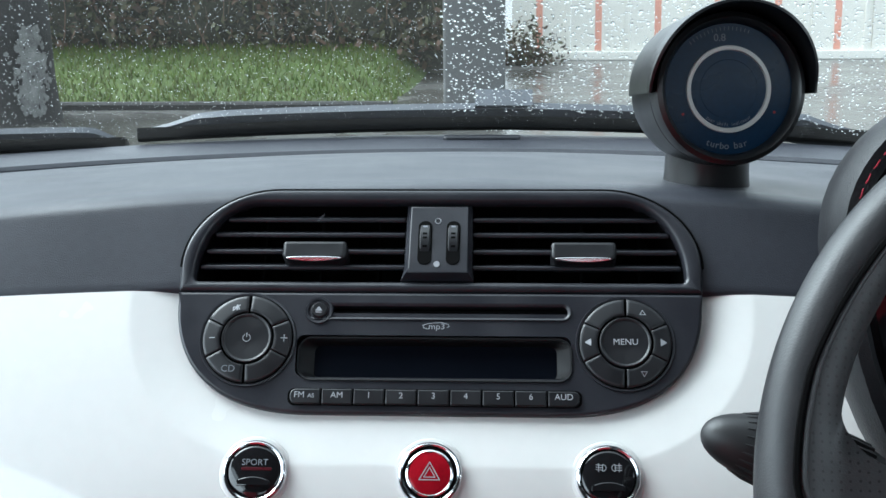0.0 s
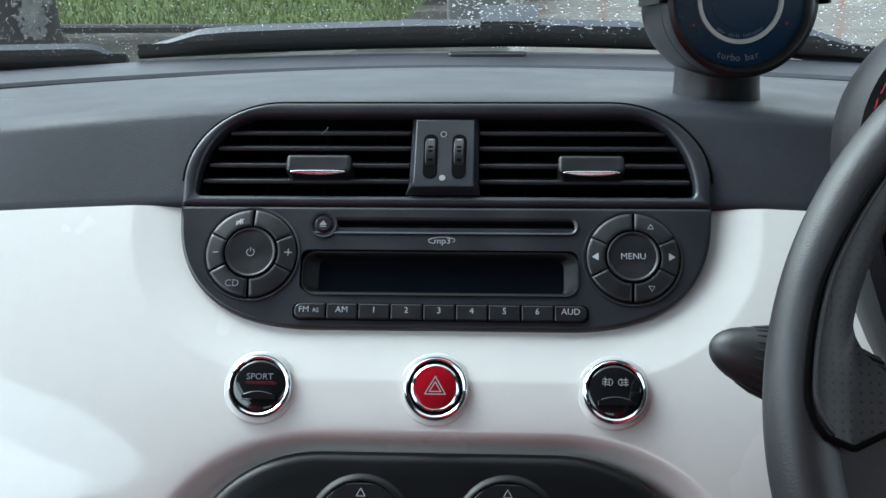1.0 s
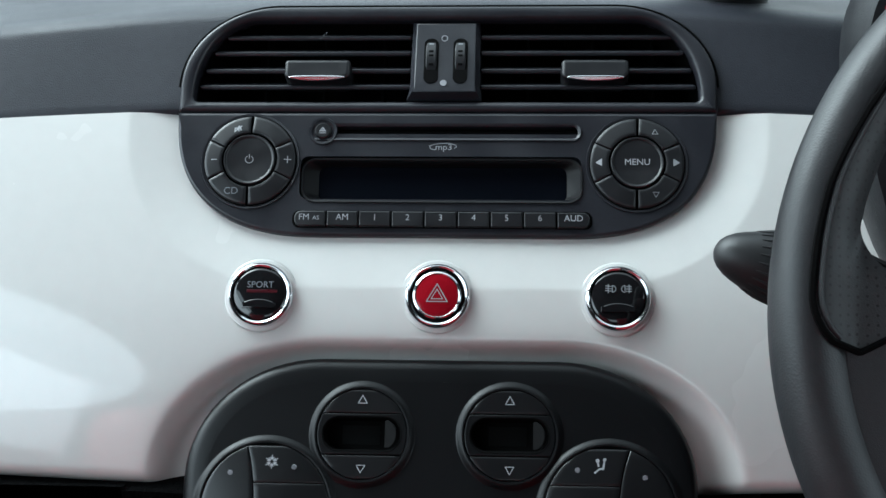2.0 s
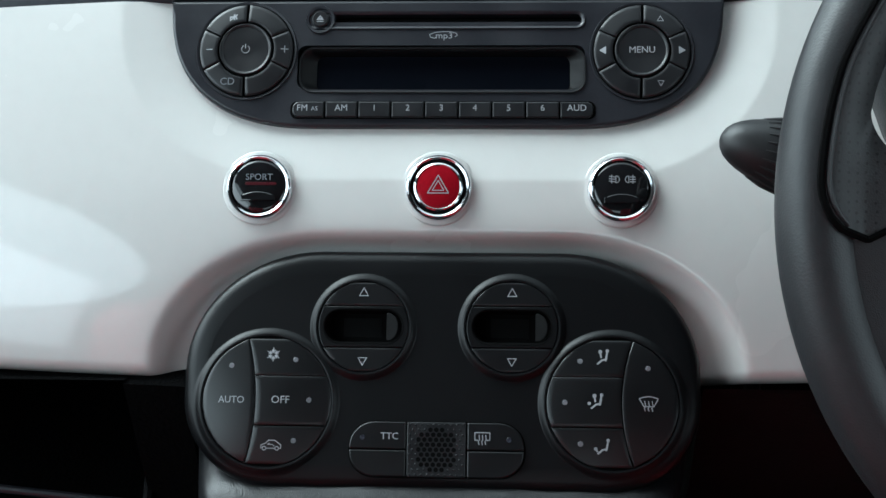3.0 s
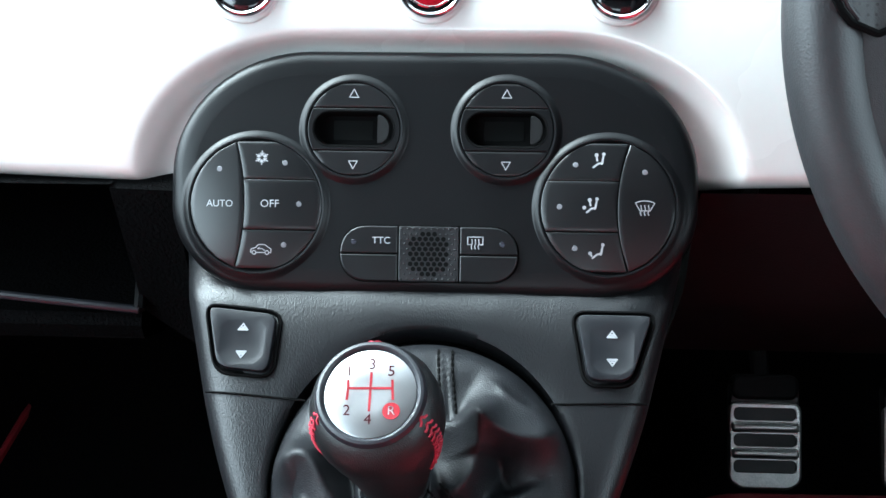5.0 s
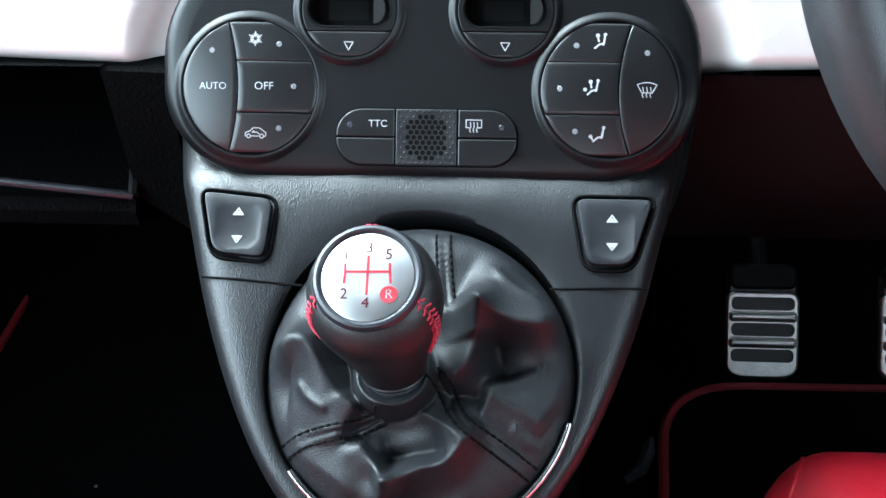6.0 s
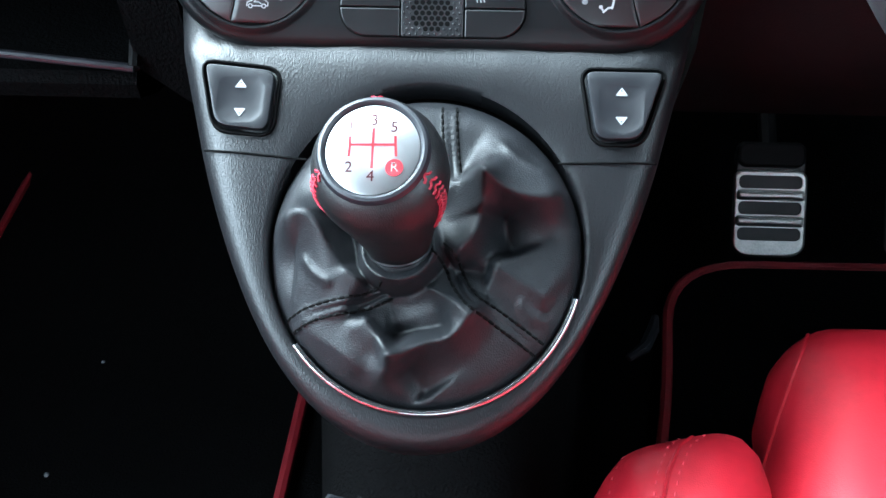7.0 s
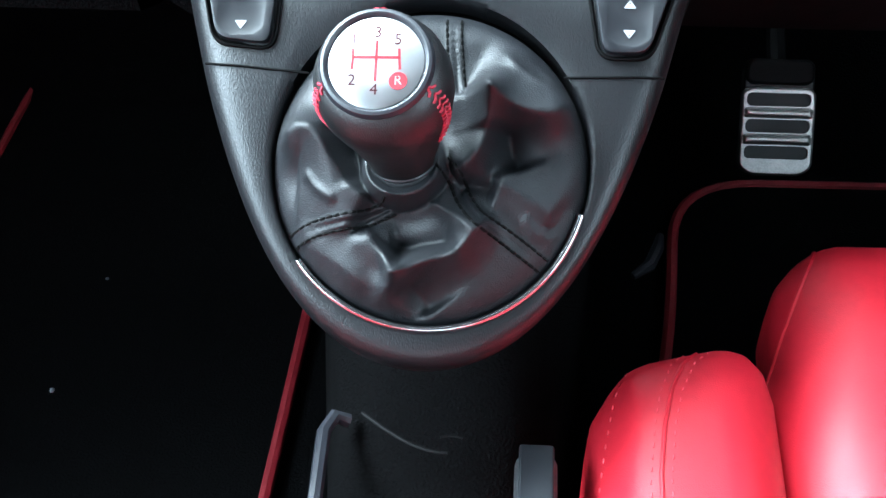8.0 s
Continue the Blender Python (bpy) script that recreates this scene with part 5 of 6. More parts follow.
# ---- turbo gauge on the dashboard ----
gauge = thing("turbo_gauge", Matrix.Translation((0.1570, 0.7615, 0.972)), "round black turbo gauge on a stubby foot with a visor", "gauge")
part("foot", Shell().lathe([(0.0262, 0.0), (0.0258, 0.012), (0.0250, 0.020), (0.0246, 0.032), (0.0262, 0.048)], 48), PANELKEY, gauge)
POD = Matrix.Translation((0.0033, -0.0315, 0.0723)) @ pose(0, 0, 0, 0, 0, 9) @ pose(0, 0, 0, 82, 0, 0)
body = part("housing", Shell().lathe([(0.008, -0.078), (0.022, -0.075), (0.033, -0.067), (0.0395, -0.055), (0.0422, -0.042), (0.0430, -0.028), (0.0430, 0.0002), (0.0424, 0.0006), (0.0424, 0.0014), (0.0430, 0.0018), (0.0430, 0.010), (0.0422, 0.0142), (0.0396, 0.0155), (0.0374, 0.0130), (0.0362, 0.008)], 80, True, False), PANELKEY, gauge, "", POD)
part("dial_face", Shell().plate(circle(0.0366, 72), 0.006, 0.0088, 0.0002, 1), DIAL, gauge, "dark blue gauge face with a reflection tint in its colour", POD)
part("dial_ring", Shell().lathe([(0.0244, 0.0086), (0.0241, 0.0100), (0.0220, 0.0100), (0.0215, 0.0086)], 64), DULLRING, gauge, "dull silver ring", POD)
part("shift_lamp", Shell().plate(circle(0.0165, 48), 0.0086, 0.0090, 0.0002, 1), DIAL, gauge, "", POD)
visor = []
for r, z in ((0.0432, -0.040), (0.0446, -0.041), (0.0458, -0.020), (0.0472, 0.010), (0.0482, 0.030), (0.0478, 0.0335), (0.0462, 0.034), (0.0456, 0.030), (0.0444, 0.010), (0.0434, -0.010)):
    visor.append([(r * math.cos(radians(a)), r * math.sin(radians(a)), z - (0.016 if z > 0.02 else 0) * (1 - math.sin(radians(max(0, min(180, a))))) ** 1.5) for a in [-4 + 3.95 * k for k in range(48)]])
part("visor", Shell().rings(visor, closed=False), PANELKEY, gauge, "curved visor over the dial", POD)
for k, ch in enumerate("turbo bar"):
    a = -112 + 4.9 * k
    if ch != " ":
        writing(ch, 0.0054, DIMINK, gauge, 0.0318 * math.cos(radians(a)), 0.0318 * math.sin(radians(a)), 0.0089, turn=a + 90, m=POD)
for k, ch in enumerate("gear shift indicator"):
    a = -128 + 3.95 * k
    if ch != " ":
        writing(ch, 0.0028, DIMINK, gauge, 0.0198 * math.cos(radians(a)), 0.0198 * math.sin(radians(a)), 0.0089, turn=a + 90, m=POD)
writing("0.8", 0.0058, DIMINK, gauge, -0.0050, 0.0285, 0.0089, m=POD)
lines([[(r * math.cos(radians(a)), r * math.sin(radians(a))) for r in (32.8, 34.6)] for a in range(70, 133, 4)], 0.35, DIMINK, gauge, 0.0089, "dial_marks", POD)
for a in (207, 333):
    part("dial_lamp", Shell().plate(circle(0.0008, 12), 0, 0.0002, 0.0001, 1), REDPAINT, gauge, "", POD @ pose(0.0295 * math.cos(radians(a)), 0.0295 * math.sin(radians(a)), 0.0089))


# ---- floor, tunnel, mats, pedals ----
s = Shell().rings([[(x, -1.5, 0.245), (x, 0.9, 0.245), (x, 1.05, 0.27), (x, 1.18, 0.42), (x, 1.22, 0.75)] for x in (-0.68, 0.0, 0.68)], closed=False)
solid("floor", s, CARPETSHADE, "black carpeted car floor and footwell", "floor", "structure", sharp=80)
# tunnel plastic takes the same near-zero black for the shade between the seats
tun = []
for y, hw, z in ((-1.4, 0.06, 0.38), (0.0, 0.062, 0.40), (0.25, 0.064, 0.42), (0.36, 0.066, 0.44), (0.45, 0.072, 0.50), (0.6, 0.09, 0.58), (1.2, 0.12, 0.60)):
    tun.append([(0.002 + hw * math.copysign(abs(math.cos(a)) ** 0.5, math.cos(a)) * (1 if math.sin(a) > 0.02 else 1.1), y, 0.24 + (z - 0.24) * math.sin(a) ** 0.5) for a in (math.pi * k / 20 for k in range(21))])
solid("tunnel", Shell().rings(tun, closed=False), CARPETSHADE, "black plastic tunnel cover between the seats", "tunnel cover", "structure", sharp=80)


def floor_mat(corners, label):
    """A carpet mat with a red bound edge; corners: x, y and radius."""
    o = []
    n = len(corners)
    for k in range(n):
        p, q, r = Vector(corners[k - 1][:2]), Vector(corners[k][:2]), Vector(corners[(k + 1) % n][:2])
        rad = corners[k][2]
        a, b = q + (p - q).normalized() * rad, q + (r - q).normalized() * rad
        o += [tuple((1 - t) ** 2 * a + 2 * t * (1 - t) * q + t * t * b) for t in (j / 8 for j in range(9))]

    def rise(x, y):
        return 0.252 + 0.2 * max(0, y - 1.0) ** 1.4
    ob = thing("floor_mat", Matrix(), label, "floor mat", "floor mats")
    part("carpet", Shell().rings([[(x, y, rise(x, y) + h) for x, y in q] for q, h in ((o, -0.004), (o, 0.004), (inset(o, 0.004), 0.006))], False, True), CARPETSHADE, ob)
    pts = [(x, y, rise(x, y) + 0.004) for x, y in o]
    part("red_binding", Shell().tube(pts + pts[:2], 0.0052, 8, False), REDEDGE, ob, "red bound edge")


floor_mat([(-0.147, 0.30, 0.02), (-0.128, 0.80, 0.05), (-0.125, 1.10, 0.06), (-0.444, 1.14, 0.05), (-0.4445, 1.03, 0.05), (-0.455, 0.85, 0.02), (-0.47, 0.30, 0.02)], "black carpet mat with red edge on the passenger side")
floor_mat([(0.60, 0.45, 0.04), (0.60, 0.898, 0.05), (0.183, 0.893, 0.075), (0.171, 0.72, 0.06), (0.150, 0.60, 0.05), (0.15, 0.45, 0.03)], "black carpet mat with red edge on the driver side")


def pedal(x, y, z, label):
    m = Matrix.Translation((x, y, z)) @ pose(0, 0, 0, 52, 0, 0)
    ob = thing("pedal", m, label, "pedal", "pedals")
    o = rounded(-0.0308, 0.0308, -0.047, 0.0270, [(0.016, 0.012), (0.016, 0.012), (0.010, 0.008), (0.010, 0.008)], 8)
    part("rubber_pad", Shell().plate(rounded(-0.029, 0.029, -0.045, 0.049, 0.012), -0.014, -0.0008, 0.002), STALK, ob, "black rubber pad")
    part("rubber_top", Shell().plate(rounded(-0.0285, 0.0285, 0.0285, 0.050, 0.008), -0.012, 0.002, 0.003), DARK, ob)
    slots = [rounded(-0.0265, 0.0265, y - 0.0056, y + 0.0056, 0.0045, 5) for y in (0.0165, -0.0055, -0.0275)]
    for y in (0.0055, -0.0165):
        part("metal_bar", Shell().plate(rounded(-0.0285, 0.0285, y - 0.0048, y + 0.0048, 0.003), 0, 0.0048, 0.0044, 6), PEDALMETAL, ob, "raised metal bar")
    part("metal_plate", Shell().pierced(o, slots, -0.003, 0.0018, 0.0024, 0.004), PEDALMETAL, ob, "worn brushed metal plate with three slots")
    part("arm", Shell().tube([(0, 0.03, -0.012), (0.0, 0.09, -0.04), (0.0, 0.20, -0.07), (0, 0.34, -0.08)], 0.008, 8), DARK, ob)


pedal(0.2550, 0.8600, 0.3640, "metal-faced clutch pedal with rubber slots")
pedal(0.3835, 0.8600, 0.3640, "metal-faced brake pedal with rubber slots")

# ---- handbrake between the seats, pocket rim on the tunnel ----
brake = thing("handbrake_lever", Matrix.Translation((0.0547, 0.386, 0.545)) @ pose(0, 0, 0, -8, 0, 0), "grey-capped black handbrake lever between the seats", "handbrake")
part("grip", Shell().plate(rounded(-0.0102, 0.0102, -0.012, 0.014, 0.006), -0.24, -0.002, 0.004), LEATHER, brake, "", pose(0, 0, 0, -90, 0, 0))
part("top_plate", Shell().plate(rounded(-0.0084, 0.0084, -0.11, -0.002, 0.002), 0, 0.003, 0.0012), GREYBUTTON, brake, "grey satin plate", pose(0, 0.002, 0.0125))
s = Shell().tube([(-0.058, 0.20, 0.49), (-0.058, 0.36, 0.495), (-0.0585, 0.432, 0.500), (-0.054, 0.443, 0.499), (-0.047, 0.444, 0.494)], 0.004, 8)
solid("pocket_rim", s, PLASTIC, "rounded black rim of the pocket on the tunnel", "rim")
s = Shell().tube([(-0.039 + 0.048 * t, 0.444 - 0.024 * math.sin(t * 1.57), 0.502) for t in (k / 12 for k in range(13))], 0.0009, 6)
solid("cup_holder_edge", s, DARK, "thin curved edge of a black cup holder", "cup holder")


# ---- crumbs on the passenger's mat ----
rng = random.Random(3)
for x, y, size in ((-0.3082, 0.7483, 0.0016), (-0.3226, 0.6283, 0.0022)):
    grit = Shell()
    grit.rings([[(size * q * (1 + 0.3 * rng.uniform(-1, 1)) * math.cos(2 * math.pi * k / 7), size * q * (1 + 0.3 * rng.uniform(-1, 1)) * math.sin(2 * math.pi * k / 7), size * h) for k in range(7)] for q, h in ((0.6, -0.3), (1.0, 0.2), (0.8, 0.7), (0.3, 1.0))], True, True)
    solid("crumb", grit, DIMINK, "tiny pale crumb lying on the black floor mat", "crumb", "", "crumbs on the mat", pose(x, y, 0.2580))
s = Shell().tube([(0.0105 + 0.006 * (k / 8 - 0.5) * 2, 0.4300 + 0.0012 * (1 - (k / 4 - 1) ** 2), 0.502) for k in range(9)], 0.0006, 6)
solid("cup_holder_edge", s, DARK, "short curved edge of a black cup holder", "cup holder")


# ---- driver's seat ----
def cushion(x0, x1, y0, y1, z0, z1, r, bulge=0.0, n=30):
    """A soft block: a rounded box with a slightly domed top."""
    c = Vector(((x0 + x1) / 2, (y0 + y1) / 2, (z0 + z1) / 2))
    e = Vector((x1 - x0, y1 - y0, z1 - z0)) / 2
    bm = bmesh.new()
    bmesh.ops.create_cube(bm, size=2)
    bmesh.ops.subdivide_edges(bm, edges=bm.edges[:], cuts=n, use_grid_fill=True)
    for v in bm.verts:
        p = Vector((v.co.x * e.x, v.co.y * e.y, v.co.z * e.z))
        k = Vector((max(-e[i] + r, min(e[i] - r, p[i])) for i in range(3)))
        d = p - k
        p = k + d.normalized() * r if d.length > 1e-9 else p
        if p.z > 0:
            p.z += bulge * (1 - (p.x / e.x) ** 2) * (1 - (p.y / e.y) ** 4)
        v.co = c + p
    me = bpy.data.meshes.new("cushion")
    bm.to_mesh(me)
    bm.free()
    me.shade_smooth()
    return me


seat = thing("driver_seat", Matrix(), "red leather driver seat with raised side bolster", "car seat")
base_cushion = part("seat_cushion", cushion(0.1655, 0.50, -0.10, 0.554, 0.44, 0.560, 0.05, 0.010), REDLEATHER, seat, "smooth red leather cushion")
for v in base_cushion.data.vertices:
    v.co.x += 0.016 * smooth((v.co.y - 0.40) / 0.09) * smooth((0.26 - v.co.x) / 0.09)
bolster = part("side_bolster", cushion(0.079, 0.174, -0.12, 0.4625, 0.40, 0.572, 0.034, 0.005), REDLEATHER, seat, "red leather side bolster")
for v in bolster.data.vertices:
    v.co.y -= 0.30 * max(0.0, 0.160 - v.co.x) * smooth((v.co.y - 0.2) / 0.1)
    v.co.z -= 0.010 * smooth((0.102 - v.co.x) / 0.02) * smooth((v.co.z - 0.5) / 0.05)
part("outer_bolster", cushion(0.48, 0.585, -0.12, 0.462, 0.40, 0.572, 0.046, 0.006), REDLEATHER, seat, "red leather side bolster")
part("seat_base", cushion(0.10, 0.56, -0.12, 0.40, 0.29, 0.44, 0.03), DARK, seat, "black seat base")
part("backrest", cushion(0.12, 0.56, -0.36, -0.22, 0.50, 1.12, 0.06, 0.0, 8), REDLEATHER, seat, "red leather backrest", pose(0, 0, 0))
# seat out of view, added for the red light it bounces on to the dash
seat_2 = thing("passenger_seat", Matrix(), "unseen red leather passenger seat slid back", "car seat")
part("seat_cushion", cushion(-0.56, -0.12, -0.34, 0.22, 0.42, 0.56, 0.05, 0.01, 8), REDLEATHER, seat_2, "smooth red leather cushion")
part("seat_base", cushion(-0.53, -0.15, -0.32, 0.18, 0.27, 0.42, 0.03, 0.0, 6), DARK, seat_2, "black seat base")
part("backrest", cushion(-0.56, -0.12, -0.52, -0.36, 0.50, 1.12, 0.06, 0.0, 8), REDLEATHER, seat_2, "red leather backrest")


def drape(ob, path, lift, step):
    """Points along a path in plan, laid on an object's upper side."""
    me = ob.data
    tree_ = BVHTree.FromPolygons([v.co for v in me.vertices], [p.vertices for p in me.polygons])
    out = []
    for (ax_, ay_), (bx_, by_) in zip(path, path[1:]):
        n = max(1, int(math.hypot(bx_ - ax_, by_ - ay_) / step))
        for k in range(n):
            x, y = ax_ + (bx_ - ax_) * k / n, ay_ + (by_ - ay_) * k / n
            hit = tree_.ray_cast(Vector((x, y, 1)), Vector((0, 0, -1)))[0]
            if hit:
                out.append((x, y, hit.z + lift))
    return out


part("cushion_piping", Shell().tube(drape(base_cushion, [(0.209, 0.540), (0.205, 0.528), (0.198, 0.511), (0.1857, 0.4826), (0.1745, 0.4517), (0.170, 0.425), (0.169, 0.39)], 0.0002, 0.005), 0.0013, 8), REDLEATHER, seat, "raised red seam")
for path in ([(0.128, 0.446), (0.1204, 0.4338), (0.1132, 0.4127), (0.1095, 0.3927), (0.106, 0.3613), (0.104, 0.1)], [(0.140, 0.446), (0.1315, 0.434), (0.1235, 0.4127), (0.119, 0.3927), (0.1155, 0.3613), (0.113, 0.1)], [(0.0995, 0.434), (0.0966, 0.430), (0.092, 0.4159), (0.0873, 0.389), (0.0848, 0.3698), (0.083, 0.1)]):
    pts = drape(bolster, path, 0.0002, 0.0022)
    th = Shell()
    for k in range(0, len(pts) - 2, 3):
        p, q = Vector(pts[k]), Vector(pts[k + 1])
        th.tube([p, (p + q) / 2 + Vector((0, 0, 0.0004)), q], 0.00045, 5)
    tagged(part("bolster_stitching", th, SEATTHREAD, seat, "row of pale red stitches"), kind="stuff")
part("cross_piping", Shell().tube(drape(base_cushion, [(0.170, 0.3655), (0.19, 0.3635), (0.25, 0.3640), (0.33, 0.366), (0.47, 0.364)], 0.0, 0.006), 0.0012, 8), REDLEATHER, seat, "raised red seam across the cushion")
part("bolster_piping", Shell().tube(drape(bolster, [(0.134, 0.446), (0.126, 0.434), (0.1185, 0.4143), (0.1142, 0.3929), (0.111, 0.3645), (0.1085, 0.1)], 0.0, 0.005), 0.0011, 8), REDLEATHER, seat, "raised red seam")
solid("seat_rail", Shell().tube([(0.129, 0.681, 0.360), (0.142, 0.692, 0.361), (0.149, 0.711, 0.360), (0.152, 0.728, 0.356)], [0.003, 0.005, 0.005, 0.003], 8), PLASTIC, "black curved seat adjuster bar", "seat rail")


# ---- windscreen with rain drops, wipers, bodywork ----
def on_glass(x, d, out=0.0):
    """A point of the windscreen, d metres up along it."""
    c, q = math.cos(radians(33)), math.sin(radians(33))
    return Vector((x, 1.238 - 0.5 * x * x - d * c + out * q, 0.945 - 0.01 * x * x + d * q + out * c - 0.05 * d * x * x))


s = Shell().rings([[on_glass(-0.62 + 1.24 * i / 30, 0.82 * j / 16) for i in range(31)] for j in range(17)], closed=False)
screen = solid("windscreen", s, GLASS, "raked curved windscreen wet with rain", "windscreen", "structure", sharp=80)
screen.visible_shadow = False
rng = random.Random(5)
drops = Shell()
for _ in range(12000):
    x, d = rng.uniform(-0.56, 0.44), 0.015 + 0.33 * rng.random()
    wide = rng.choice((0.0007, 0.0008, 0.0010, 0.0010, 0.0012, 0.0017))
    r = wide * (0.9 if x > -0.02 else 0.38)
    c = on_glass(x, d, 0.001)
    u, w = Vector((1, 0, 0)), (on_glass(x, d + 0.01) - on_glass(x, d)).normalized()
    nrm = u.cross(w).normalized()
    if nrm.z < 0:
        nrm = -nrm
    st = rng.uniform(1.0, 1.7)
    k = len(drops.v)
    for q, h in ((1.0, 0.0), (0.72, 0.5)):
        drops.v += [tuple(c + r * q * (math.cos(a) * u + st * math.sin(a) * w) + nrm * r * h) for a in (2 * math.pi * i / 8 for i in range(8))]
    drops.v.append(tuple(c + nrm * r * 0.75))
    drops.f.append(tuple(range(k, k + 8)))
    for i in range(8):
        j = (i + 1) % 8
        drops.f += [(k + i, k + j, k + 8 + j, k + 8 + i), (k + 8 + i, k + 8 + j, k + 16)]
ob = solid("rain_drops", drops, DROPS, "rain drops scattered over the windscreen glass", "rain drops", "stuff", sharp=180)
ob.visible_shadow = False


def wiper(pts, label, clip, size=1.0):
    """A blade with a rubber lip, lying on the glass; pts: x and height along the glass."""
    ob = thing("wiper", Matrix.Translation(on_glass(*pts[0], 0.01)), label, "wiper", "windscreen wipers")
    base = on_glass(*pts[0], 0.01)
    line = []
    for k in range(25):
        t = k / 24 * (len(pts) - 1)
        i = min(int(t), len(pts) - 2)
        x, d = (pts[i][j] + (pts[i + 1][j] - pts[i][j]) * (t - i) for j in range(2))
        line.append((x, d))
    def thin(k):
        return size * (0.35 + 0.65 * smooth(min(k, 24 - k) / 2.5))
    part("spoiler", Shell().rings([[on_glass(x, d + a * thin(k), 0.006 + (h - 0.006) * thin(k)) - base for a, h in ((-0.002, 0.010), (0.000, 0.013), (0.003, 0.017), (0.010, 0.021), (0.018, 0.024), (0.025, 0.024), (0.030, 0.014))] for k, (x, d) in enumerate(line)], True, True), WIPER, ob, "grey weathered rubber blade")
    part("lip", Shell().rings([[on_glass(x, d + a, h) - base for a, h in ((0.003, 0.001), (0.001, 0.0105), (0.014, 0.0105), (0.010, 0.001))] for x, d in line], True, True), DARK, ob, "black wiping lip")
    if clip:
        x, d = clip
        part("joint", Shell().rings([[on_glass(x + e, d + a, h) - base for a, h in ((-0.005, 0.014), (-0.002, 0.026), (0.010, 0.034), (0.026, 0.035), (0.034, 0.014))] for e in (-0.027, -0.022, 0.018, 0.028)], True, True), WIPER, ob, "clip that joins blade and arm")
        part("arm", Shell().tube([on_glass(x, d + 0.004, 0.026) - base, on_glass(x + 0.12, d - 0.004, 0.024) - base, on_glass(x + 0.36, d - 0.03, 0.012) - base], 0.007, 8), RUBBER, ob)


wiper([(-0.315, 0.006), (-0.15, 0.010), (0.04, 0.014), (0.20, 0.010), (0.36, 0.004)], "wet rubber wiper blade resting at the foot of the windscreen", (0.03, 0.010), 0.85)
wiper([(-0.66, 0.032), (-0.48, 0.002), (-0.330, -0.012)], "second wet wiper blade resting low on the windscreen", None, 0.75)
s = Shell().rings([[(x, 1.24 - 0.5 * x * x, 0.90), (x, 1.30 - 0.5 * x * x, 0.90), (x, 1.36 - 0.5 * x * x, 0.885), (x, 1.55 - 0.4 * x * x, 0.838), (x, 1.85 - 0.3 * x * x, 0.75), (x, 2.05 - 0.3 * x * x, 0.66), (x, 2.1 - 0.3 * x * x, 0.3)] for x in (-0.75 + 1.5 * i / 24 for i in range(25))], closed=False)
solid("bonnet", s, WHITE, "white painted bonnet below the windscreen", "bonnet", "structure", sharp=80)
s = Shell().rings([[(x, 1.235 - 0.5 * x * x, 0.925), (x, 1.26 - 0.5 * x * x, 0.940), (x, 1.30 - 0.5 * x * x, 0.934)] for x in (-0.7 + 1.4 * i / 24 for i in range(25))], closed=False)
solid("scuttle", s, RUBBER, "weathered grey scuttle strip under the wipers", "scuttle", "structure")


def slab(name, pts, mat, label):
    """A flat panel of the cabin, 20 mm thick."""
    a, b, c = (Vector(p) for p in pts[:3])
    nrm = (b - a).cross(c - a).normalized() * 0.02
    solid(name, Shell().rings([[Vector(p) for p in pts], [Vector(p) + nrm for p in pts]], True, True), mat, label, "bodywork", "structure")


slab("roof", ((-0.62, 0.54, 1.40), (0.62, 0.54, 1.40), (0.60, -1.56, 1.38), (-0.60, -1.56, 1.38)), HEADLINER, "grey cloth roof lining")
for sx in (-1, 1):
    n = "passenger" if sx < 0 else "driver"
    slab("door_" + n, ((sx * 0.70, -0.6, 0.2), (sx * 0.70, 1.25, 0.2), (sx * 0.70, 1.25, 0.93), (sx * 0.70, -0.6, 0.95)), TRIM, "dark plastic door trim")
    slab("side_panel_" + n, ((sx * 0.70, -1.6, 0.2), (sx * 0.70, -0.6, 0.2), (sx * 0.66, -0.6, 1.40), (sx * 0.64, -1.6, 1.35)), TRIM, "dark rear side panel")
    slab("pillar_" + n, ((sx * 0.70, 0.98, 0.93), (sx * 0.70, 1.10, 0.93), (sx * 0.63, 0.56, 1.40), (sx * 0.63, 0.46, 1.40)), TRIM, "dark windscreen pillar")
    slab("roof_rail_" + n, ((sx * 0.70, 0.50, 1.34), (sx * 0.60, 0.50, 1.41), (sx * 0.60, -1.3, 1.41), (sx * 0.70, -1.3, 1.34)), HEADLINER, "grey roof rail")
slab("rear_panel", ((-0.7, -1.6, 0.2), (0.7, -1.6, 0.2), (0.7, -1.6, 0.98), (-0.7, -1.6, 0.98)), TRIM, "dark rear panel")


# ---- outside: wet car park, grass bank, hedge, pillar, fence, tree ----
s = Shell().rings([[(-400, -400, 0), (400, -400, 0)], [(-400, 700, 0), (400, 700, 0)]], closed=False)
solid("ground", s, ASPHALT, "wet grey asphalt of a car park", "ground", "structure")


def bank(x, y):
    side = smooth((-0.75 - x) / 0.5)
    return side * (0.05 + 0.24 * smooth((y - 9.6) / 2.6)) - 0.03 + 0.02 * noise.noise(Vector((x, y, 0))) * side


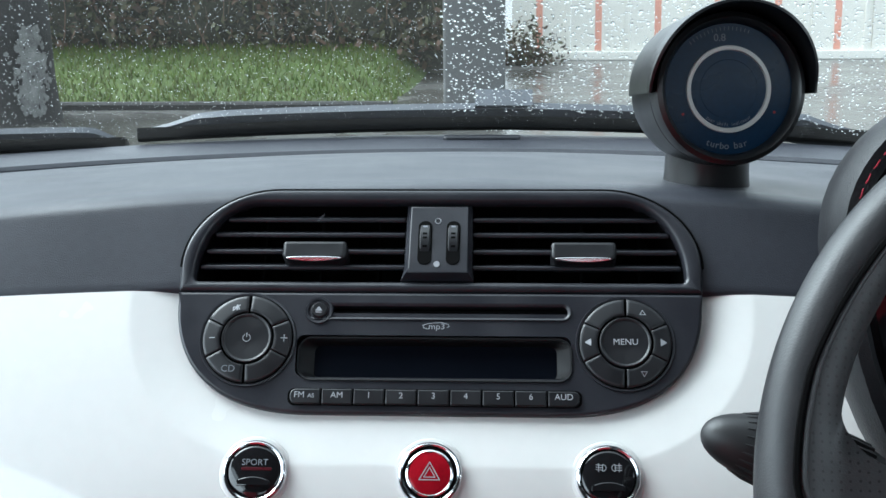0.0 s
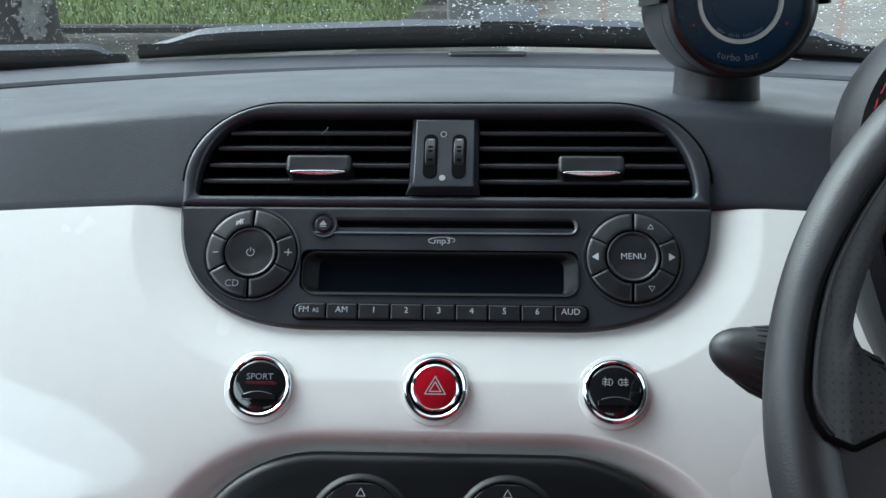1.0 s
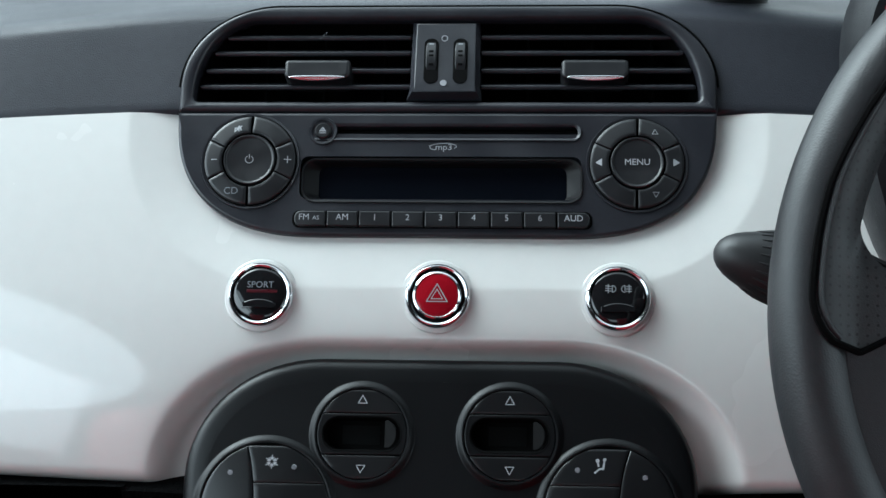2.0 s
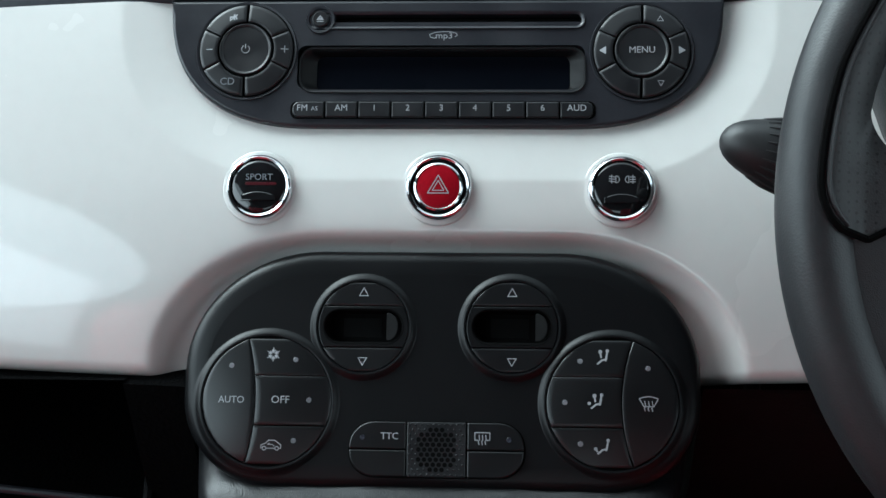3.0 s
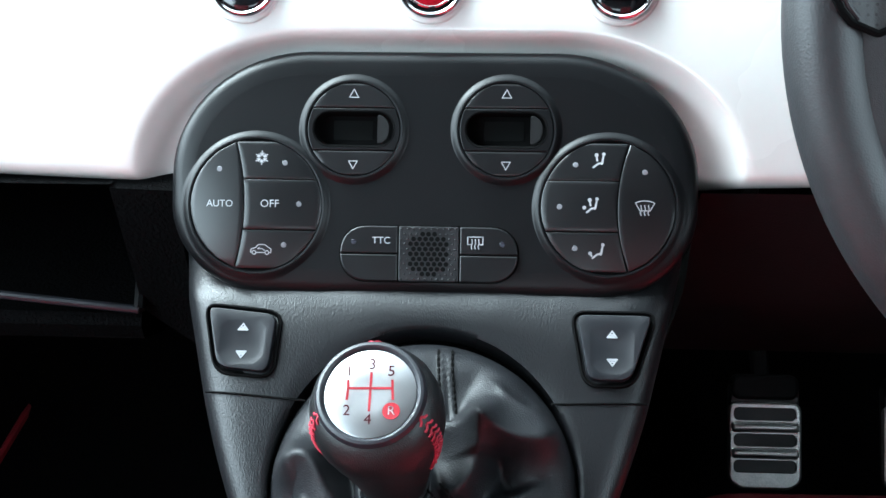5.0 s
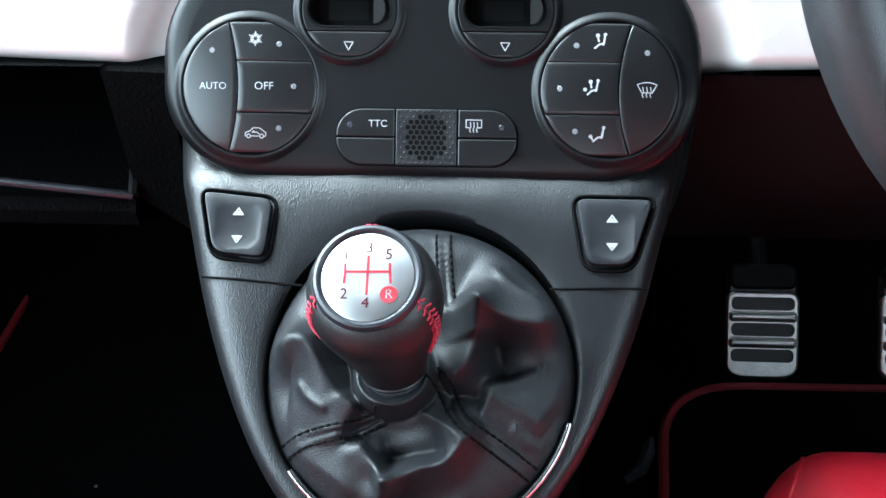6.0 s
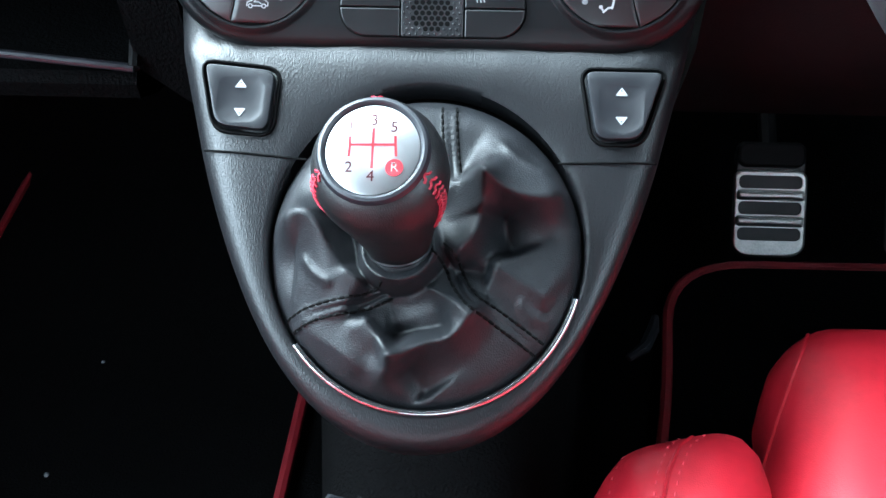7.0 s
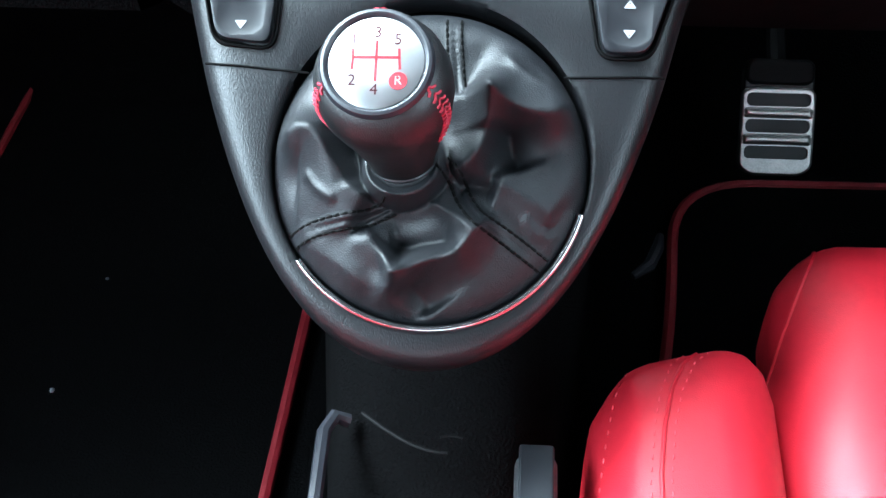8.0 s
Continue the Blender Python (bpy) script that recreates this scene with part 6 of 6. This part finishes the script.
s = Shell().rings([[(x, y, bank(x, y)) for x in (-9 + 8.6 * i / 60 for i in range(61))] for y in (9.55 + 3.6 * j / 24 for j in range(25))], closed=False)
solid("grass_bank", s, SOIL, "mown grass bank beside the car park", "lawn", "structure", sharp=80)
s = Shell().rings([[(x, 9.45 + a, b) for a, b in ((0, -0.02), (0, 0.04), (0.02, 0.055), (0.11, 0.055), (0.12, 0.0))] for x in (-9 + 8.1 * i / 10 for i in range(11))], closed=False)
solid("kerb", s, BARK, "low dark wet kerb along the grass", "kerb", "structure")
rng = random.Random(9)
blades = Shell()
for _ in range(9000):
    x, y = rng.uniform(-6.0, -0.9), 9.6 + 2.8 * rng.random()
    z, a, h, w = bank(x, y), rng.uniform(0, math.pi), rng.uniform(0.03, 0.075), rng.uniform(0.004, 0.010)
    k = len(blades.v)
    lx, ly = rng.uniform(-0.03, 0.03), rng.uniform(-0.03, 0.03)
    blades.v += [(x - w * math.cos(a), y - w * math.sin(a), z), (x + w * math.cos(a), y + w * math.sin(a), z), (x + lx, y + ly, z + h)]
    blades.f.append((k, k + 1, k + 2))
solid("grass", blades, GRASS, "short green grass with yellow tufts", "grass", "stuff", sharp=180)
rows = []
for i in range(41):
    x = -9 + 8.35 * i / 40
    rows.append([(x, 12.5 + a + 0.15 * noise.noise(Vector((x, b, 4))), b) for a, b in ((0.0, 0.0), (-0.15, 0.5), (-0.1, 1.2), (0.2, 2.0), (0.8, 2.4), (1.6, 0.0))])
# dark body behind the leaves; its colour stands for the shade between them
solid("hedge_core", Shell().rings(rows, True, True, False), HEDGEDARK, "dark body inside the overgrown hedge, shade in its colour", "hedge", "stuff", sharp=80)
leaves = Shell()
for _ in range(28000):
    x, z = rng.uniform(-7.0, -0.55), rng.random() ** 0.9 * 2.2 + 0.05
    y = 12.35 + 0.22 * rng.gauss(0, 1) + 0.25 * noise.noise(Vector((x * 1.5, z * 1.5, 2))) + (0.35 * noise.noise(Vector((x * 0.6, z * 0.6, 7))))
    if noise.noise(Vector((x * 2.2, z * 2.2, 5))) < -0.45:
        continue
    r = rng.uniform(0.02, 0.06)
    a, b = Vector((rng.gauss(0, 1), rng.gauss(0, 1), rng.gauss(0, 1))).normalized() * r, Vector((rng.gauss(0, 1), rng.gauss(0, 1), rng.gauss(0, 1))).normalized() * r * 0.7
    c, k = Vector((x, y, z)), len(leaves.v)
    leaves.v += [tuple(c - a), tuple(c + b), tuple(c + a), tuple(c - b)]
    leaves.f.append((k, k + 1, k + 2, k + 3))
for _ in range(180):
    x, z = rng.uniform(-7.0, -0.6), rng.uniform(0.1, 1.6)
    c = Vector((x, 12.1 + rng.uniform(-0.1, 0.2), z))
    d = Vector((rng.uniform(-0.3, 0.3), rng.uniform(-0.1, 0.1), rng.uniform(0.2, 0.6)))
    leaves.tube([c, c + d * 0.5 + Vector((rng.uniform(-0.04, 0.04), 0, 0)), c + d], [0.007, 0.005, 0.002], 4, False)
solid("hedge_leaves", leaves, LEAVES, "brown and green autumn hedge foliage with twigs", "hedge", "stuff", sharp=180)
solid("gate_pillar", Shell().rings([[(x, y, z) for x, y in rounded(-0.54, -0.06, 9.95, 10.4, 0.03, 3)] for z in (-0.02, 0.3, 1.2, 2.4)], True, True), CONCRETE, "grey rendered gate pillar beside the hedge", "pillar")

fence = thing("site_fence", Matrix.Translation((0, 14.0, 0)), "white panel fence with orange upright stripes", "fence")
for k in range(10):
    x = -0.03 + 0.64 * k
    part("panel", Shell().box(x + 0.004, x + 0.636, 0.02, 2.4, -0.02, 0.02, 0.004), FENCEWHITE, fence, "", pose(0, 0, 0, 90))
for k in range(10):
    x = 0.27 + 0.635 * k
    part("stripe", Shell().box(x - 0.035, x + 0.035, 0.10, 2.4, 0.0, 0.03, 0.004), ORANGE, fence, "orange stripe", pose(0, 0, 0, 90))
    part("post", Shell().box(x + 0.28, x + 0.32, 0.0, 2.4, 0.0, 0.05, 0.004), FENCEWHITE, fence, "", pose(0, 0, 0, 90))
part("base_rail", Shell().box(-0.05, 6.3, 0.0, 0.09, 0.02, 0.07, 0.01), FENCEWHITE, fence, "", pose(0, 0, 0, 90))
shrub = Shell()
for _ in range(1500):
    c = Vector((0.12 + rng.gauss(0, 0.16), 13.5 + rng.gauss(0, 0.1), abs(rng.gauss(0, 0.17))))
    if c.x > 0.9:
        continue
    r = rng.uniform(0.015, 0.04)
    a, b = Vector((rng.gauss(0, 1), rng.gauss(0, 1), rng.gauss(0, 1))).normalized() * r, Vector((rng.gauss(0, 1), rng.gauss(0, 1), rng.gauss(0, 1))).normalized() * r * 0.6
    k = len(shrub.v)
    shrub.v += [tuple(c - a), tuple(c + b), tuple(c + a), tuple(c - b)]
    shrub.f.append((k, k + 1, k + 2, k + 3))
solid("low_shrub", shrub, LEAVES, "low dark shrub at the foot of the fence", "shrub", "stuff", sharp=180)
tree = thing("tree", Matrix.Translation((-3.62, 8.9, 0)), "dark tree trunk with a pale bark patch beside the grass", "tree")
trunk = Shell()
trunk.rings([[((r + 0.02 * noise.noise(Vector((3 * math.cos(a), 3 * math.sin(a), z * 2)))) * math.cos(a) + 0.03 * z, (r + 0.02 * noise.noise(Vector((3 * math.cos(a), 3 * math.sin(a), z * 2)))) * math.sin(a), z) for a in (2 * math.pi * k / 28 for k in range(28))] for z, r in ((-0.02, 0.40), (0.1, 0.375), (0.3, 0.355), (0.7, 0.33), (1.2, 0.31), (2.2, 0.28), (3.2, 0.24))], True, True)
part("trunk", trunk, BARK, tree, "dark wet bark")
patch = Shell()
for _ in range(420):
    v, u = rng.uniform(0.06, 0.66), rng.gauss(0.5, 0.22)
    wide = math.sin(math.pi * min(1, max(0.05, v / 0.72))) ** 0.5
    a, r_ = radians(-58 + 44 * (0.5 + (u - 0.5) * wide)), rng.uniform(0.008, 0.026)
    c = Vector(((0.392 - 0.05 * v) * math.cos(a) + 0.03 * v, (0.392 - 0.05 * v) * math.sin(a), v))
    e1, e2 = Vector((-math.sin(a), math.cos(a), 0)), Vector((0, 0, 1))
    k = len(patch.v)
    patch.v += [tuple(c + r_ * rng.uniform(0.6, 1.2) * (math.cos(g) * e1 + 1.3 * math.sin(g) * e2)) for g in (2 * math.pi * i / 7 for i in range(7))]
    patch.f.append(tuple(range(k, k + 7)))
part("pale_patch", patch, LICHEN, tree, "pale mottled bark patch")
for a, q in ((20, 0.9), (140, 1.1), (250, 0.8)):
    c, sn = math.cos(radians(a)), math.sin(radians(a))
    part("limb", Shell().tube([(0.1, 0, 2.9), (0.1 + 0.5 * c * q, 0.5 * sn * q, 3.6), (0.1 + 1.1 * c * q, 1.1 * sn * q, 4.6)], [0.16, 0.11, 0.04], 10), BARK, tree)
